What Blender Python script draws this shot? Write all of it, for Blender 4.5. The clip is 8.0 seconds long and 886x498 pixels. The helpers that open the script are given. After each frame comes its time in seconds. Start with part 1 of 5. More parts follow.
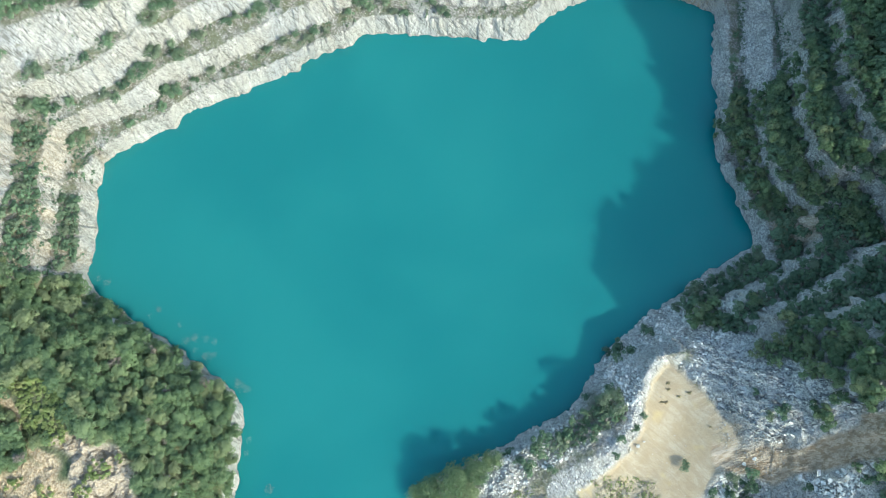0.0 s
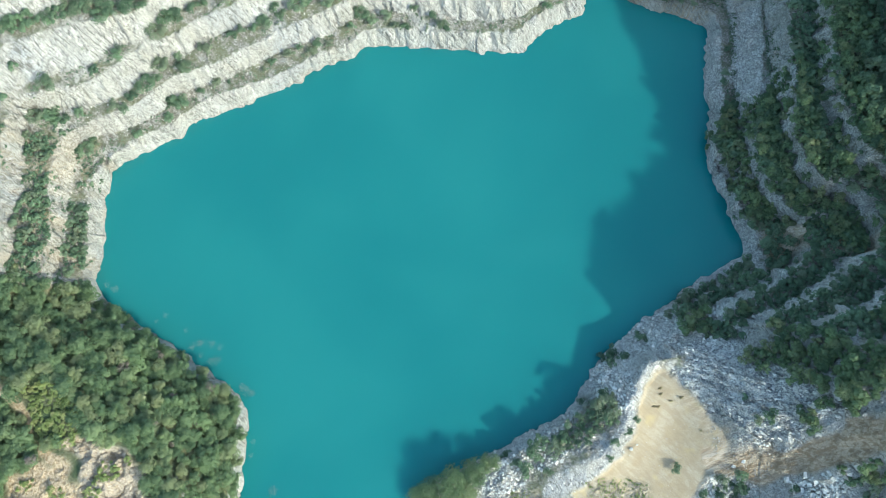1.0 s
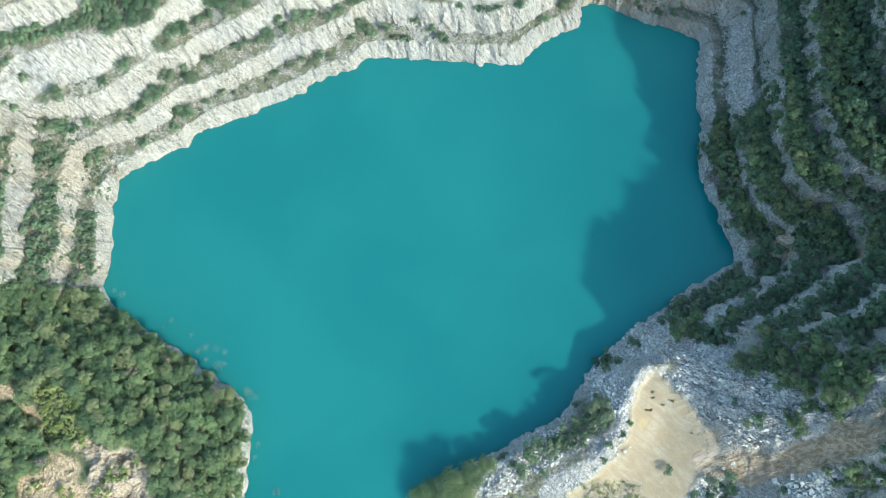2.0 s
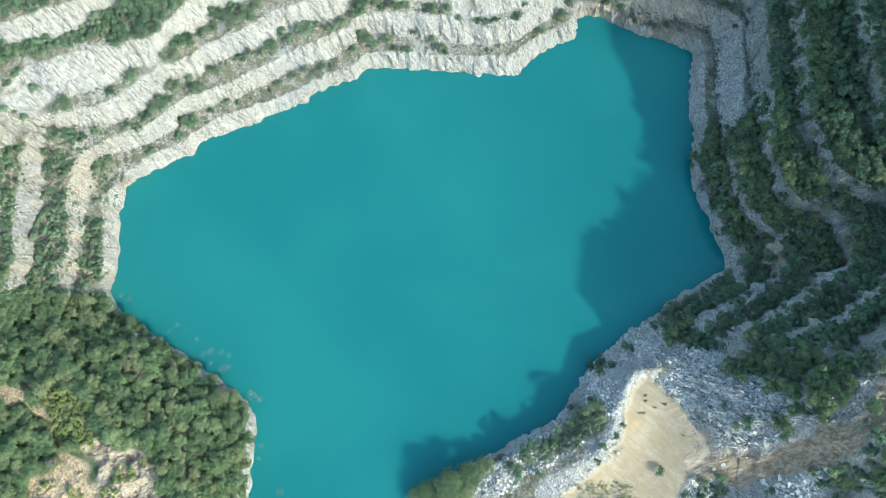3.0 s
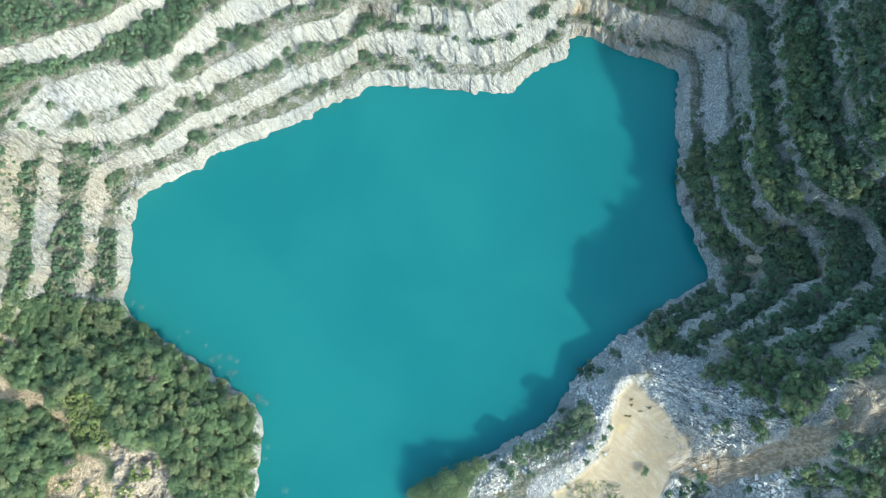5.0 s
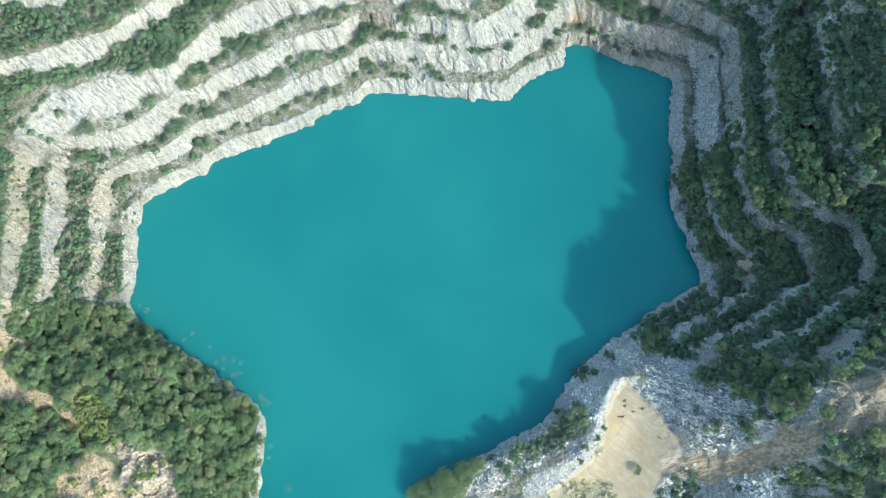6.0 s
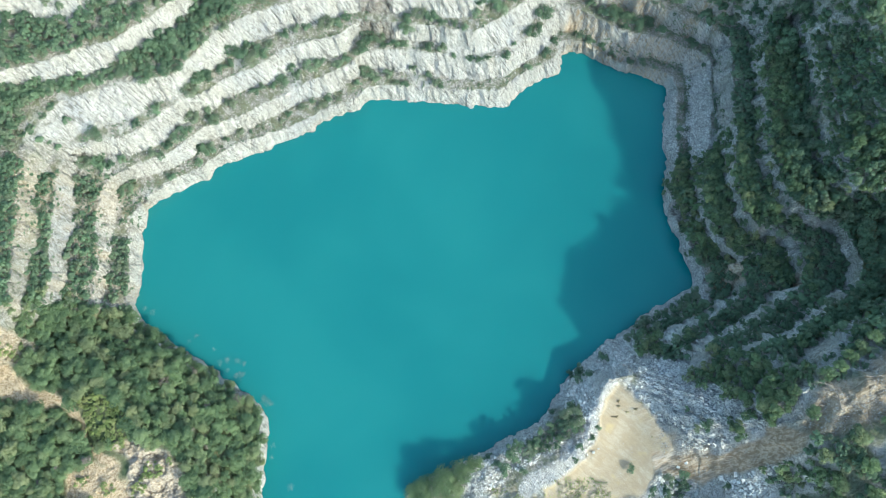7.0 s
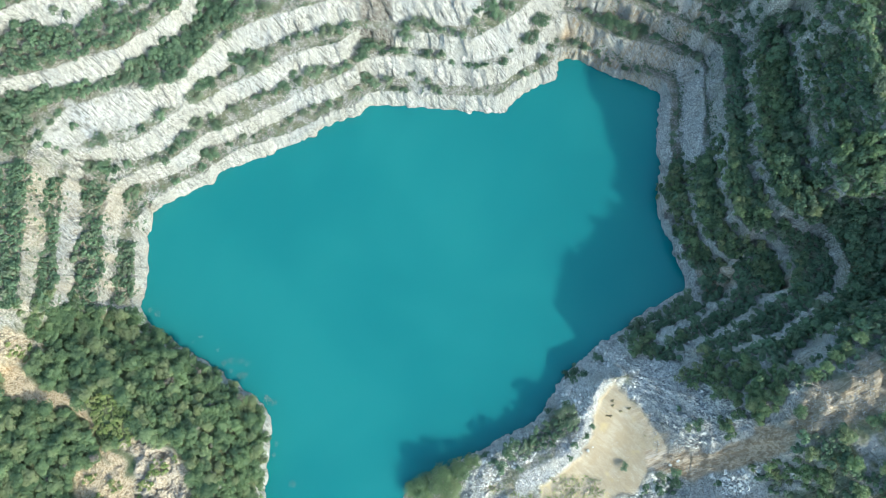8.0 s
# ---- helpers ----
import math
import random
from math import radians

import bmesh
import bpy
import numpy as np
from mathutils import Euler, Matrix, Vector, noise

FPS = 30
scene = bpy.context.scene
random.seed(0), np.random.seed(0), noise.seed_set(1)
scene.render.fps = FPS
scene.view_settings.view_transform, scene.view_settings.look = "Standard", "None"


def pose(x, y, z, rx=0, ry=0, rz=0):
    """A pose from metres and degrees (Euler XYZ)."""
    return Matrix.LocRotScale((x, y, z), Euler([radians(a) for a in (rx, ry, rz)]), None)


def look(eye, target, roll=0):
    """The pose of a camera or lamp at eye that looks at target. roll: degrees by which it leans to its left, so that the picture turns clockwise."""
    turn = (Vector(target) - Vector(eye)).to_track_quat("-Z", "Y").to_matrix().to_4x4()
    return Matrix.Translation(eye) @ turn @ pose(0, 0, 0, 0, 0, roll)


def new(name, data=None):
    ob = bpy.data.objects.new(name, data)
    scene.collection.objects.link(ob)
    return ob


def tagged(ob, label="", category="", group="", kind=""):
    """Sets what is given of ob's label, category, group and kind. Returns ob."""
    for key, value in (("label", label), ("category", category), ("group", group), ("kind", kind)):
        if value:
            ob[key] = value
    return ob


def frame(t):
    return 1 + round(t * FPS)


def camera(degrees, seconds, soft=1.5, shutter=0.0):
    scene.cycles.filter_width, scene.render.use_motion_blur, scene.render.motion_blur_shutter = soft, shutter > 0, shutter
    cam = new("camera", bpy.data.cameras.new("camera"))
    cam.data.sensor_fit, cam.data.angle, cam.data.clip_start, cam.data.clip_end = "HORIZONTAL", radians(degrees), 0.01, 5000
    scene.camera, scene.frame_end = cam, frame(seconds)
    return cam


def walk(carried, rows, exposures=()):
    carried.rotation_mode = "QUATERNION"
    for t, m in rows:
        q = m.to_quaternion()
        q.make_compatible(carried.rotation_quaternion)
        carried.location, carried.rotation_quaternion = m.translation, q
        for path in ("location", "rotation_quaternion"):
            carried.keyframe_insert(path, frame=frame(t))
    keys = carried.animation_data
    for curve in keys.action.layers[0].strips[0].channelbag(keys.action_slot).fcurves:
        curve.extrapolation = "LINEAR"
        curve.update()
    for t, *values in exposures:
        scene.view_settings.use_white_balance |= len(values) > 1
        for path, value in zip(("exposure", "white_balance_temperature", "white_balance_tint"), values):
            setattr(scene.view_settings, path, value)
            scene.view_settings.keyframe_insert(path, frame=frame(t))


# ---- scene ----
# ---- camera: a drone that climbs straight up over the lake, looking steeply down ----
cam = camera(69.8, 8.0, soft=0.55)
# seconds, eye x y z, yaw, pitch, roll
ROWS = [
    (0.0, 0.731, -0.512, 172.544, 5.109, -73.115, -5.421),
    (0.5, 0.548, -0.417, 175.226, 4.724, -73.028, -4.992),
    (1.0, 0.389, -0.328, 177.904, 4.359, -72.952, -4.585),
    (1.5, 0.252, -0.245, 180.580, 4.014, -72.886, -4.200),
    (3.0, -0.020, -0.028, 188.586, 3.098, -72.753, -3.180),
    (3.5, -0.065, 0.032, 191.249, 2.832, -72.730, -2.885),
    (4.0, -0.086, 0.088, 193.908, 2.586, -72.717, -2.613),
    (4.5, -0.085, 0.137, 196.564, 2.361, -72.715, -2.362),
    (6.0, 0.057, 0.252, 204.513, 1.803, -72.773, -1.747),
    (6.5, 0.150, 0.280, 207.157, 1.657, -72.813, -1.586),
    (7.0, 0.266, 0.301, 209.797, 1.531, -72.864, -1.448),
    (7.5, 0.406, 0.317, 212.434, 1.425, -72.925, -1.333),
    (8.0, 0.568, 0.327, 215.067, 1.339, -72.997, -1.239),
]
walk(cam, [(t, pose(x, y, z, 90 + pitch, 0, yaw) @ pose(0, 0, 0, 0, 0, roll)) for t, x, y, z, yaw, pitch, roll in ROWS],
     exposures=[(0.0, 1.28, 6150, -5), (8.0, 1.34, 6050, -5)])


# ---- sky and sun ----
SUN_TO = Vector((0.795, -0.605, 0.57)).normalized()   # towards the sun: from the east-south-east, rather low
world = bpy.data.worlds.new("world")
scene.world = world
world.use_nodes = True
sky_nodes = world.node_tree.nodes
sky = sky_nodes.new("ShaderNodeTexSky")
sky.sky_type = "NISHITA"
sky.sun_disc = False
sky.sun_elevation = math.asin(SUN_TO.z)
sky.sun_rotation = math.atan2(SUN_TO.x, SUN_TO.y)
sky.dust_density = 2.0
background = sky_nodes["Background"]
background.inputs["Strength"].default_value = 0.15
world.node_tree.links.new(sky.outputs["Color"], background.inputs["Color"])
sun_lamp = new("sun", bpy.data.lights.new("sun", "SUN"))
sun_lamp.data.energy = 1.8
sun_lamp.data.angle = radians(1.2)
sun_lamp.data.color = (1.0, 0.92, 0.80)
sun_lamp.matrix_world = look((0, 0, 300), Vector((0, 0, 300)) - SUN_TO)


# ---- materials ----
class Nodes:
    """A small builder for procedural materials."""

    def __init__(self, name):
        self.mat = bpy.data.materials.new(name)
        self.mat.use_nodes = True
        self.tree = self.mat.node_tree
        self.bsdf = self.tree.nodes["Principled BSDF"]
        self.coord = self.tree.nodes.new("ShaderNodeNewGeometry").outputs["Position"]

    def node(self, kind, **values):
        n = self.tree.nodes.new(kind)
        for key, value in values.items():
            n.inputs[key].default_value = value
        return n

    def link(self, a, b):
        self.tree.links.new(a, b)
        return b.node

    def noise(self, scale, detail=4.0, rough=0.55, vector=None, distortion=0.0):
        n = self.node("ShaderNodeTexNoise", Scale=scale, Detail=detail, Roughness=rough, Distortion=distortion)
        self.link(vector or self.coord, n.inputs["Vector"])
        return n.outputs["Fac"]

    def cells(self, scale, vector=None):
        """A random value for each block of broken rock."""
        n = self.node("ShaderNodeTexVoronoi", Scale=scale)
        self.link(vector or self.coord, n.inputs["Vector"])
        return n.outputs["Color"]

    def joints(self, scale, vector=None):
        """Distance from the middle of each broken block, greatest in the joints."""
        n = self.node("ShaderNodeTexVoronoi", Scale=scale)
        self.link(vector or self.coord, n.inputs["Vector"])
        return n.outputs["Distance"]

    def grain(self, way, along, across):
        """Coordinates drawn out along one direction in space."""
        way = Vector(way).normalized()
        side = way.orthogonal().normalized()
        join = self.tree.nodes.new("ShaderNodeCombineXYZ")
        for socket, axis, scale in zip(join.inputs, (way, side, way.cross(side)), (along, across, across)):
            dot = self.tree.nodes.new("ShaderNodeVectorMath")
            dot.operation = "DOT_PRODUCT"
            self.link(self.coord, dot.inputs[0])
            dot.inputs[1].default_value = axis * scale
            self.link(dot.outputs["Value"], socket)
        return join.outputs["Vector"]

    def ramp(self, fac, low, high, a=0.0, b=1.0):
        n = self.node("ShaderNodeMapRange")
        n.inputs["From Min"].default_value, n.inputs["From Max"].default_value = low, high
        n.inputs["To Min"].default_value, n.inputs["To Max"].default_value = a, b
        n.interpolation_type = "SMOOTHSTEP"
        self.link(fac, n.inputs["Value"])
        return n.outputs["Result"]

    def mix(self, fac, a, b):
        n = self.tree.nodes.new("ShaderNodeMix")
        n.data_type = "RGBA"
        for socket, value in ((n.inputs[0], fac), (n.inputs[6], a), (n.inputs[7], b)):
            if isinstance(value, (tuple, list)):
                socket.default_value = (*value, 1.0)
            elif isinstance(value, float):
                socket.default_value = value
            else:
                self.link(value, socket)
        return n.outputs[2]

    def math(self, kind, a, b=0.0):
        n = self.tree.nodes.new("ShaderNodeMath")
        n.operation = kind
        for socket, value in zip(n.inputs, (a, b)):
            if isinstance(value, float):
                socket.default_value = value
            else:
                self.link(value, socket)
        return n.outputs[0]

    def attribute(self, name):
        n = self.tree.nodes.new("ShaderNodeAttribute")
        n.attribute_name = name
        return n.outputs["Fac"]

    def bump(self, height, strength, distance):
        n = self.node("ShaderNodeBump", Strength=strength, Distance=distance)
        self.link(height, n.inputs["Height"])
        self.link(n.outputs["Normal"], self.bsdf.inputs["Normal"])

    def done(self, colour, roughness=0.9, specular=0.3):
        if isinstance(colour, tuple):
            self.bsdf.inputs["Base Color"].default_value = (*colour, 1.0)
        else:
            self.link(colour, self.bsdf.inputs["Base Color"])
        if isinstance(roughness, float):
            self.bsdf.inputs["Roughness"].default_value = roughness
        else:
            self.link(roughness, self.bsdf.inputs["Roughness"])
        self.bsdf.inputs["Specular IOR Level"].default_value = specular
        return self.mat


def terrain_material():
    """Quarried limestone on the faces, rubble and thin grass on the benches, sand, mud and forest floor by masks."""
    m = Nodes("quarry_ground")
    broad = m.noise(0.03, 3.0)
    middle = m.noise(0.22, 4.0)
    fine = m.noise(1.6, 5.0, 0.65)
    grit = m.noise(4.0, 3.0, 0.7)
    dip = (0.62, -0.5, -0.6)
    streak = m.noise(1.0, 4.0, 0.6, m.grain(dip, 0.2, 1.1), 0.5)
    streak_2 = m.noise(1.0, 4.0, 0.65, m.grain(dip, 0.5, 3.2), 0.7)
    rock = m.mix(m.ramp(middle, 0.35, 0.7), (0.60, 0.585, 0.535), (0.715, 0.705, 0.67))
    rock = m.mix(m.ramp(broad, 0.53, 0.62, 0.0, 0.8), rock, (0.50, 0.52, 0.54))
    rock = m.mix(m.ramp(m.noise(0.09, 5.0, 0.7), 0.62, 0.76, 0.0, 0.55), rock, (0.46, 0.34, 0.20))
    block = m.cells(1.0, m.grain(dip, 0.35, 0.9))
    chip = m.cells(1.0, m.grain(dip, 1.1, 2.6))
    rock = m.mix(m.ramp(chip, 0.55, 0.8, 0.0, 0.35), rock, (0.44, 0.42, 0.38))
    rock = m.mix(m.ramp(grit, 0.36, 0.46, 0.4, 0.0), rock, (0.30, 0.28, 0.25))
    rock = m.mix(m.ramp(fine, 0.35, 0.48, 0.25, 0.0), rock, (0.36, 0.34, 0.31))
    lay = m.grain((0.9, -0.3, -0.3), 0.8, 1.5)
    stone, pebble = m.cells(1.0, lay), m.cells(2.7)
    gap, small_gap = m.joints(1.0, lay), m.joints(2.7)
    grey = m.mix(m.ramp(block, 0.3, 0.7), (0.57, 0.57, 0.53), (0.76, 0.755, 0.71))
    grey = m.mix(m.ramp(stone, 0.35, 0.7, 0.0, 0.6), grey, (0.84, 0.835, 0.79))
    grey = m.mix(m.ramp(pebble, 0.5, 0.72, 0.0, 0.7), grey, (0.90, 0.895, 0.85))
    grey = m.mix(m.ramp(pebble, 0.48, 0.3, 0.0, 0.5), grey, (0.30, 0.30, 0.29))
    grey = m.mix(m.ramp(gap, 0.6, 0.85, 0.0, 0.45), grey, (0.16, 0.16, 0.155))
    grey = m.mix(m.ramp(small_gap, 0.55, 0.8, 0.0, 0.3), grey, (0.17, 0.165, 0.155))
    grey = m.mix(m.ramp(streak, 0.38, 0.45, 0.35, 0.0), grey, (0.17, 0.17, 0.17))
    beds = m.noise(1.0, 5.0, 0.62, m.grain((0.93, -0.36, -0.1), 0.13, 0.75), 1.0)
    # layered tones of the slab; ledge highlights and crevice shade are painted in too
    bed_shading = m.mix(m.ramp(beds, 0.38, 0.56), (0.33, 0.345, 0.35), (0.88, 0.875, 0.84))
    bed_shading = m.mix(m.ramp(pebble, 0.47, 0.3, 0.0, 0.5), bed_shading, (0.24, 0.245, 0.25))
    bed_shading = m.mix(m.ramp(pebble, 0.55, 0.75, 0.0, 0.6), bed_shading, (0.92, 0.915, 0.88))
    grey = m.mix(m.ramp(m.noise(0.25, 4.0, 0.65), 0.5, 0.66, 0.0, 0.45), grey, (0.40, 0.39, 0.36))
    grey = m.mix(m.attribute("bed"), grey, bed_shading)
    hatch = m.ramp(m.noise(0.13, 3.0, 0.6), 0.40, 0.58, 0.5, 1.0)
    rock = m.mix(m.math("MULTIPLY", hatch, m.ramp(streak, 0.39, 0.47, 0.75, 0.0)), rock, (0.22, 0.21, 0.19))
    rock = m.mix(m.math("MULTIPLY", hatch, m.ramp(streak_2, 0.39, 0.47, 0.85, 0.0)), rock, (0.17, 0.165, 0.15))
    rock = m.mix(m.math("MULTIPLY", m.attribute("cleft"), m.ramp(streak_2, 0.43, 0.53, 0.7, 0.0)), rock, (0.24, 0.225, 0.19))
    rock = m.mix(m.ramp(pebble, 0.47, 0.3, 0.0, 0.3), rock, (0.36, 0.35, 0.32))
    soil = m.mix(m.ramp(fine, 0.38, 0.62), (0.26, 0.24, 0.205), (0.52, 0.50, 0.45))
    soil = m.mix(m.ramp(grit, 0.36, 0.5, 0.6, 0.0), soil, (0.14, 0.13, 0.105))
    soil = m.mix(m.ramp(m.noise(0.3, 5.0, 0.65), 0.42, 0.6, 0.0, 0.75), soil, (0.17, 0.195, 0.105))
    floor = m.mix(m.ramp(middle, 0.4, 0.62), (0.11, 0.155, 0.07), (0.20, 0.215, 0.115))
    sand = m.mix(m.ramp(middle, 0.35, 0.65), (0.40, 0.325, 0.215), (0.45, 0.39, 0.29))
    sand = m.mix(m.ramp(fine, 0.33, 0.5, 0.5, 0.0), sand, (0.37, 0.295, 0.19))
    sand = m.mix(m.ramp(grit, 0.36, 0.47, 0.5, 0.0), sand, (0.28, 0.22, 0.14))
    flow = m.noise(1.0, 4.0, 0.6, m.grain((0.75, -0.62, -0.2), 0.15, 0.9), 0.8)
    sand = m.mix(m.ramp(flow, 0.43, 0.6, 0.0, 0.5), sand, (0.33, 0.265, 0.18))
    sand = m.mix(m.ramp(m.noise(0.1, 3.0, 0.6), 0.52, 0.62, 0.0, 0.6), sand, (0.50, 0.395, 0.20))
    rut = m.grain((0.88, 0.42, 0.2), 0.07, 1.1)
    mud = m.mix(m.ramp(m.noise(1.0, 5.0, 0.65, rut, 0.35), 0.4, 0.58), (0.38, 0.285, 0.19), (0.64, 0.53, 0.40))
    mud = m.mix(m.ramp(m.noise(0.35, 3.0, 0.6, rut, 0.6), 0.46, 0.6, 0.0, 0.5), mud, (0.33, 0.255, 0.18))
    mud = m.mix(m.ramp(grit, 0.35, 0.45, 0.35, 0.0), mud, (0.12, 0.08, 0.045))
    bare = m.mix(m.ramp(fine, 0.35, 0.6), (0.48, 0.345, 0.21), (0.74, 0.60, 0.42))
    colour = m.mix(m.attribute("grey"), rock, grey)
    # streaky dark brown painted in for the shade of a recess in the north wall
    colour = m.mix(m.math("MULTIPLY", m.attribute("recess_shade"), m.ramp(streak_2, 0.35, 0.62, 1.0, 0.35)), colour, (0.13, 0.105, 0.08))
    strata = m.noise(1.0, 4.0, 0.65, m.grain((0.35, 0.5, 0.8), 0.15, 1.3), 0.5)
    stain = m.mix(m.ramp(m.noise(0.4, 3.0), 0.4, 0.6), (0.50, 0.42, 0.30), (0.42, 0.29, 0.15))
    colour = m.mix(m.math("MULTIPLY", m.attribute("rust"), m.ramp(strata, 0.44, 0.58, 0.1, 0.65)), colour, stain)
    colour = m.mix(m.math("MULTIPLY", m.attribute("rust"), m.ramp(strata, 0.42, 0.36, 0.0, 0.6)), colour, (0.15, 0.14, 0.12))
    colour = m.mix(m.attribute("soil"), colour, soil)
    colour = m.mix(m.attribute("wood"), colour, floor)
    colour = m.mix(m.attribute("bare"), colour, bare)
    colour = m.mix(m.attribute("sand"), colour, sand)
    colour = m.mix(m.attribute("mud"), colour, mud)
    hard = m.math("SUBTRACT", 1.0, m.math("MULTIPLY", m.attribute("sand"), 0.95))
    relief = m.math("ADD", m.math("MULTIPLY", streak, 1.6), m.math("ADD", m.math("MULTIPLY", streak_2, 0.9), m.math("MULTIPLY", fine, 0.8)))
    relief = m.math("ADD", relief, m.math("MULTIPLY", chip, 0.35))
    blocky = m.math("ADD", m.math("MULTIPLY", m.math("ADD", stone, pebble), 1.1), m.math("MULTIPLY", m.math("ADD", gap, small_gap), -0.8))
    relief = m.math("ADD", m.math("MULTIPLY", relief, m.math("SUBTRACT", 1.0, m.math("MULTIPLY", m.attribute("grey"), 0.8))), m.math("MULTIPLY", blocky, m.attribute("grey")))
    relief = m.math("ADD", relief, m.math("MULTIPLY", m.math("MULTIPLY", beds, 4.0), m.attribute("bed")))
    m.bump(m.math("MULTIPLY", relief, hard), 1.0, 0.8)
    return m.done(colour, 0.92, 0.25)


def water_material():
    """Milky turquoise pit water, nearly still."""
    m = Nodes("turquoise_water")
    broad = m.noise(0.018, 2.0, 0.5, None, 0.4)
    colour = m.mix(m.ramp(broad, 0.36, 0.66), (0.0205, 0.168, 0.176), (0.026, 0.191, 0.193))
    ripple = m.noise(1.4, 3.0, 0.5)
    m.bump(ripple, 0.05, 0.1)
    m.bsdf.inputs["IOR"].default_value = 1.33
    m.bsdf.subsurface_method = "BURLEY"
    m.bsdf.inputs["Subsurface Weight"].default_value = 0.85
    m.bsdf.inputs["Subsurface Radius"].default_value = (0.7, 1.0, 1.0)
    m.bsdf.inputs["Subsurface Scale"].default_value = 1.6
    return m.done(colour, 0.12, 0.5)


def leaf_material(name, dark, light, dry):
    """Leaves: the hue differs from leaf to leaf and from plant to plant."""
    m = Nodes(name)
    geometry = m.tree.nodes.new("ShaderNodeNewGeometry").outputs["Random Per Island"]
    whole = m.tree.nodes.new("ShaderNodeObjectInfo").outputs["Random"]
    plant = m.math("FRACT", m.math("ADD", whole, m.attribute("tint")))
    colour = m.mix(m.math("ADD", m.math("MULTIPLY", geometry, 0.45), m.math("MULTIPLY", m.attribute("lobe"), 0.55)), dark, light)
    colour = m.mix(m.ramp(plant, 0.55, 1.0, 0.0, 0.75), colour, dry)
    colour = m.mix(m.ramp(plant, 0.0, 0.35, 0.6, 0.0), colour, dark)
    colour = m.mix(m.ramp(m.math("FRACT", m.math("MULTIPLY", plant, 7.3)), 0.6, 1.0, 0.0, 0.5), colour, tuple(1.25 * c for c in light))
    mat = m.done(colour, 0.6, 0.3)
    glow = m.node("ShaderNodeBsdfTranslucent")
    m.link(colour, glow.inputs["Color"])
    both = m.node("ShaderNodeMixShader", Fac=0.5)
    m.link(m.bsdf.outputs[0], both.inputs[1])
    m.link(glow.outputs[0], both.inputs[2])
    m.link(both.outputs[0], m.tree.nodes["Material Output"].inputs["Surface"])
    return mat


def plain_material(name, a, b, scale, roughness=0.9, strength=0.5, distance=0.1):
    """Two mixed tones with a fine relief."""
    m = Nodes(name)
    fine = m.noise(scale, 5.0, 0.65)
    colour = m.mix(m.ramp(fine, 0.35, 0.65), a, b)
    m.bump(fine, strength, distance)
    return m.done(colour, roughness, 0.3)


GROUND = terrain_material()
WATER = water_material()
LEAF = leaf_material("leaf", (0.118, 0.185, 0.105), (0.27, 0.365, 0.188), (0.355, 0.385, 0.215))
SCRUB_LEAF = leaf_material("scrub_leaf", (0.23, 0.30, 0.12), (0.38, 0.45, 0.18), (0.44, 0.45, 0.23))
SHRUB_LEAF = leaf_material("shrub_leaf", (0.115, 0.185, 0.12), (0.23, 0.335, 0.205), (0.275, 0.315, 0.22))
BARK = plain_material("bark", (0.10, 0.075, 0.05), (0.20, 0.16, 0.12), 6.0)
BOULDER = plain_material("boulder_limestone", (0.52, 0.515, 0.48), (0.80, 0.785, 0.735), 1.2, 0.9, 0.7, 0.15)
EARTH_STONE = plain_material("earthy_stone", (0.29, 0.255, 0.21), (0.57, 0.52, 0.45), 1.5, 0.95, 0.6, 0.1)
DRY_LOG = plain_material("dry_log", (0.17, 0.15, 0.125), (0.33, 0.30, 0.26), 5.0)
DEAD_WOOD = plain_material("dead_wood", (0.22, 0.25, 0.23), (0.36, 0.36, 0.33), 3.0)
DRY_TUFT_LEAF = leaf_material("dry_tuft_leaf", (0.24, 0.22, 0.13), (0.40, 0.36, 0.21), (0.44, 0.36, 0.23))
DRY_LEAF = leaf_material("dry_twigs", (0.21, 0.19, 0.17), (0.38, 0.34, 0.31), (0.34, 0.30, 0.24))


# plan of the quarry: edges of the benches as (height or heights, [(x, y), ...])
PLAN = {}
PLAN["shore_west"] = (0, [
    (-57.6, -29.3), (-56.9, -16.5), (-56.7, -11.1), (-56.8, -2.5), (-57, 6.3), (-57.1, 9), (-59.3, 11.3), (-64.3, 15.3),
    (-70.4, 19.9), (-75.5, 23.6), (-83.6, 27.4), (-89.8, 31.2), (-96.2, 36), (-102.1, 39.8), (-105.1, 44.2), (-104.9, 53.8),
    (-105.5, 64.1), (-105.7, 74.7), (-105.4, 81),
])
PLAN["shore_north"] = (0, [
    (-105.4, 81), (-100.4, 83.8), (-94.6, 86.7), (-90.3, 89.4), (-84.8, 91.8), (-83.1, 95), (-79.1, 96.8), (-73, 99.3),
    (-68.6, 101.3), (-62.5, 103.6), (-60.9, 105.5), (-48.6, 110.6), (-47.1, 113.7), (-40.4, 116.5), (-32, 120.1), (-29.5, 123),
    (-21.3, 123.2), (-4.1, 122), (13, 120.3), (22.2, 120.3), (23.8, 121.9), (30.4, 128.5), (34.8, 130.9), (42.6, 134.6),
    (43.4, 142.6), (47.5, 143.9), (55, 141.6), (62.4, 138.3), (67.7, 135.8), (72.9, 133.3), (78, 130.4), (81.7, 128.4),
])
PLAN["shore_east"] = (0, [
    (81.7, 128.4), (80.5, 120), (78.9, 108.2), (78.1, 96.7), (76, 85.6), (76.1, 80.8), (78.1, 75.9), (80.3, 68.4), (81.1, 60.5),
    (83.6, 56), (83.2, 51), (77.3, 48.4), (70.2, 45), (64.1, 41.5), (59.9, 37.2), (53.5, 33.9),
])
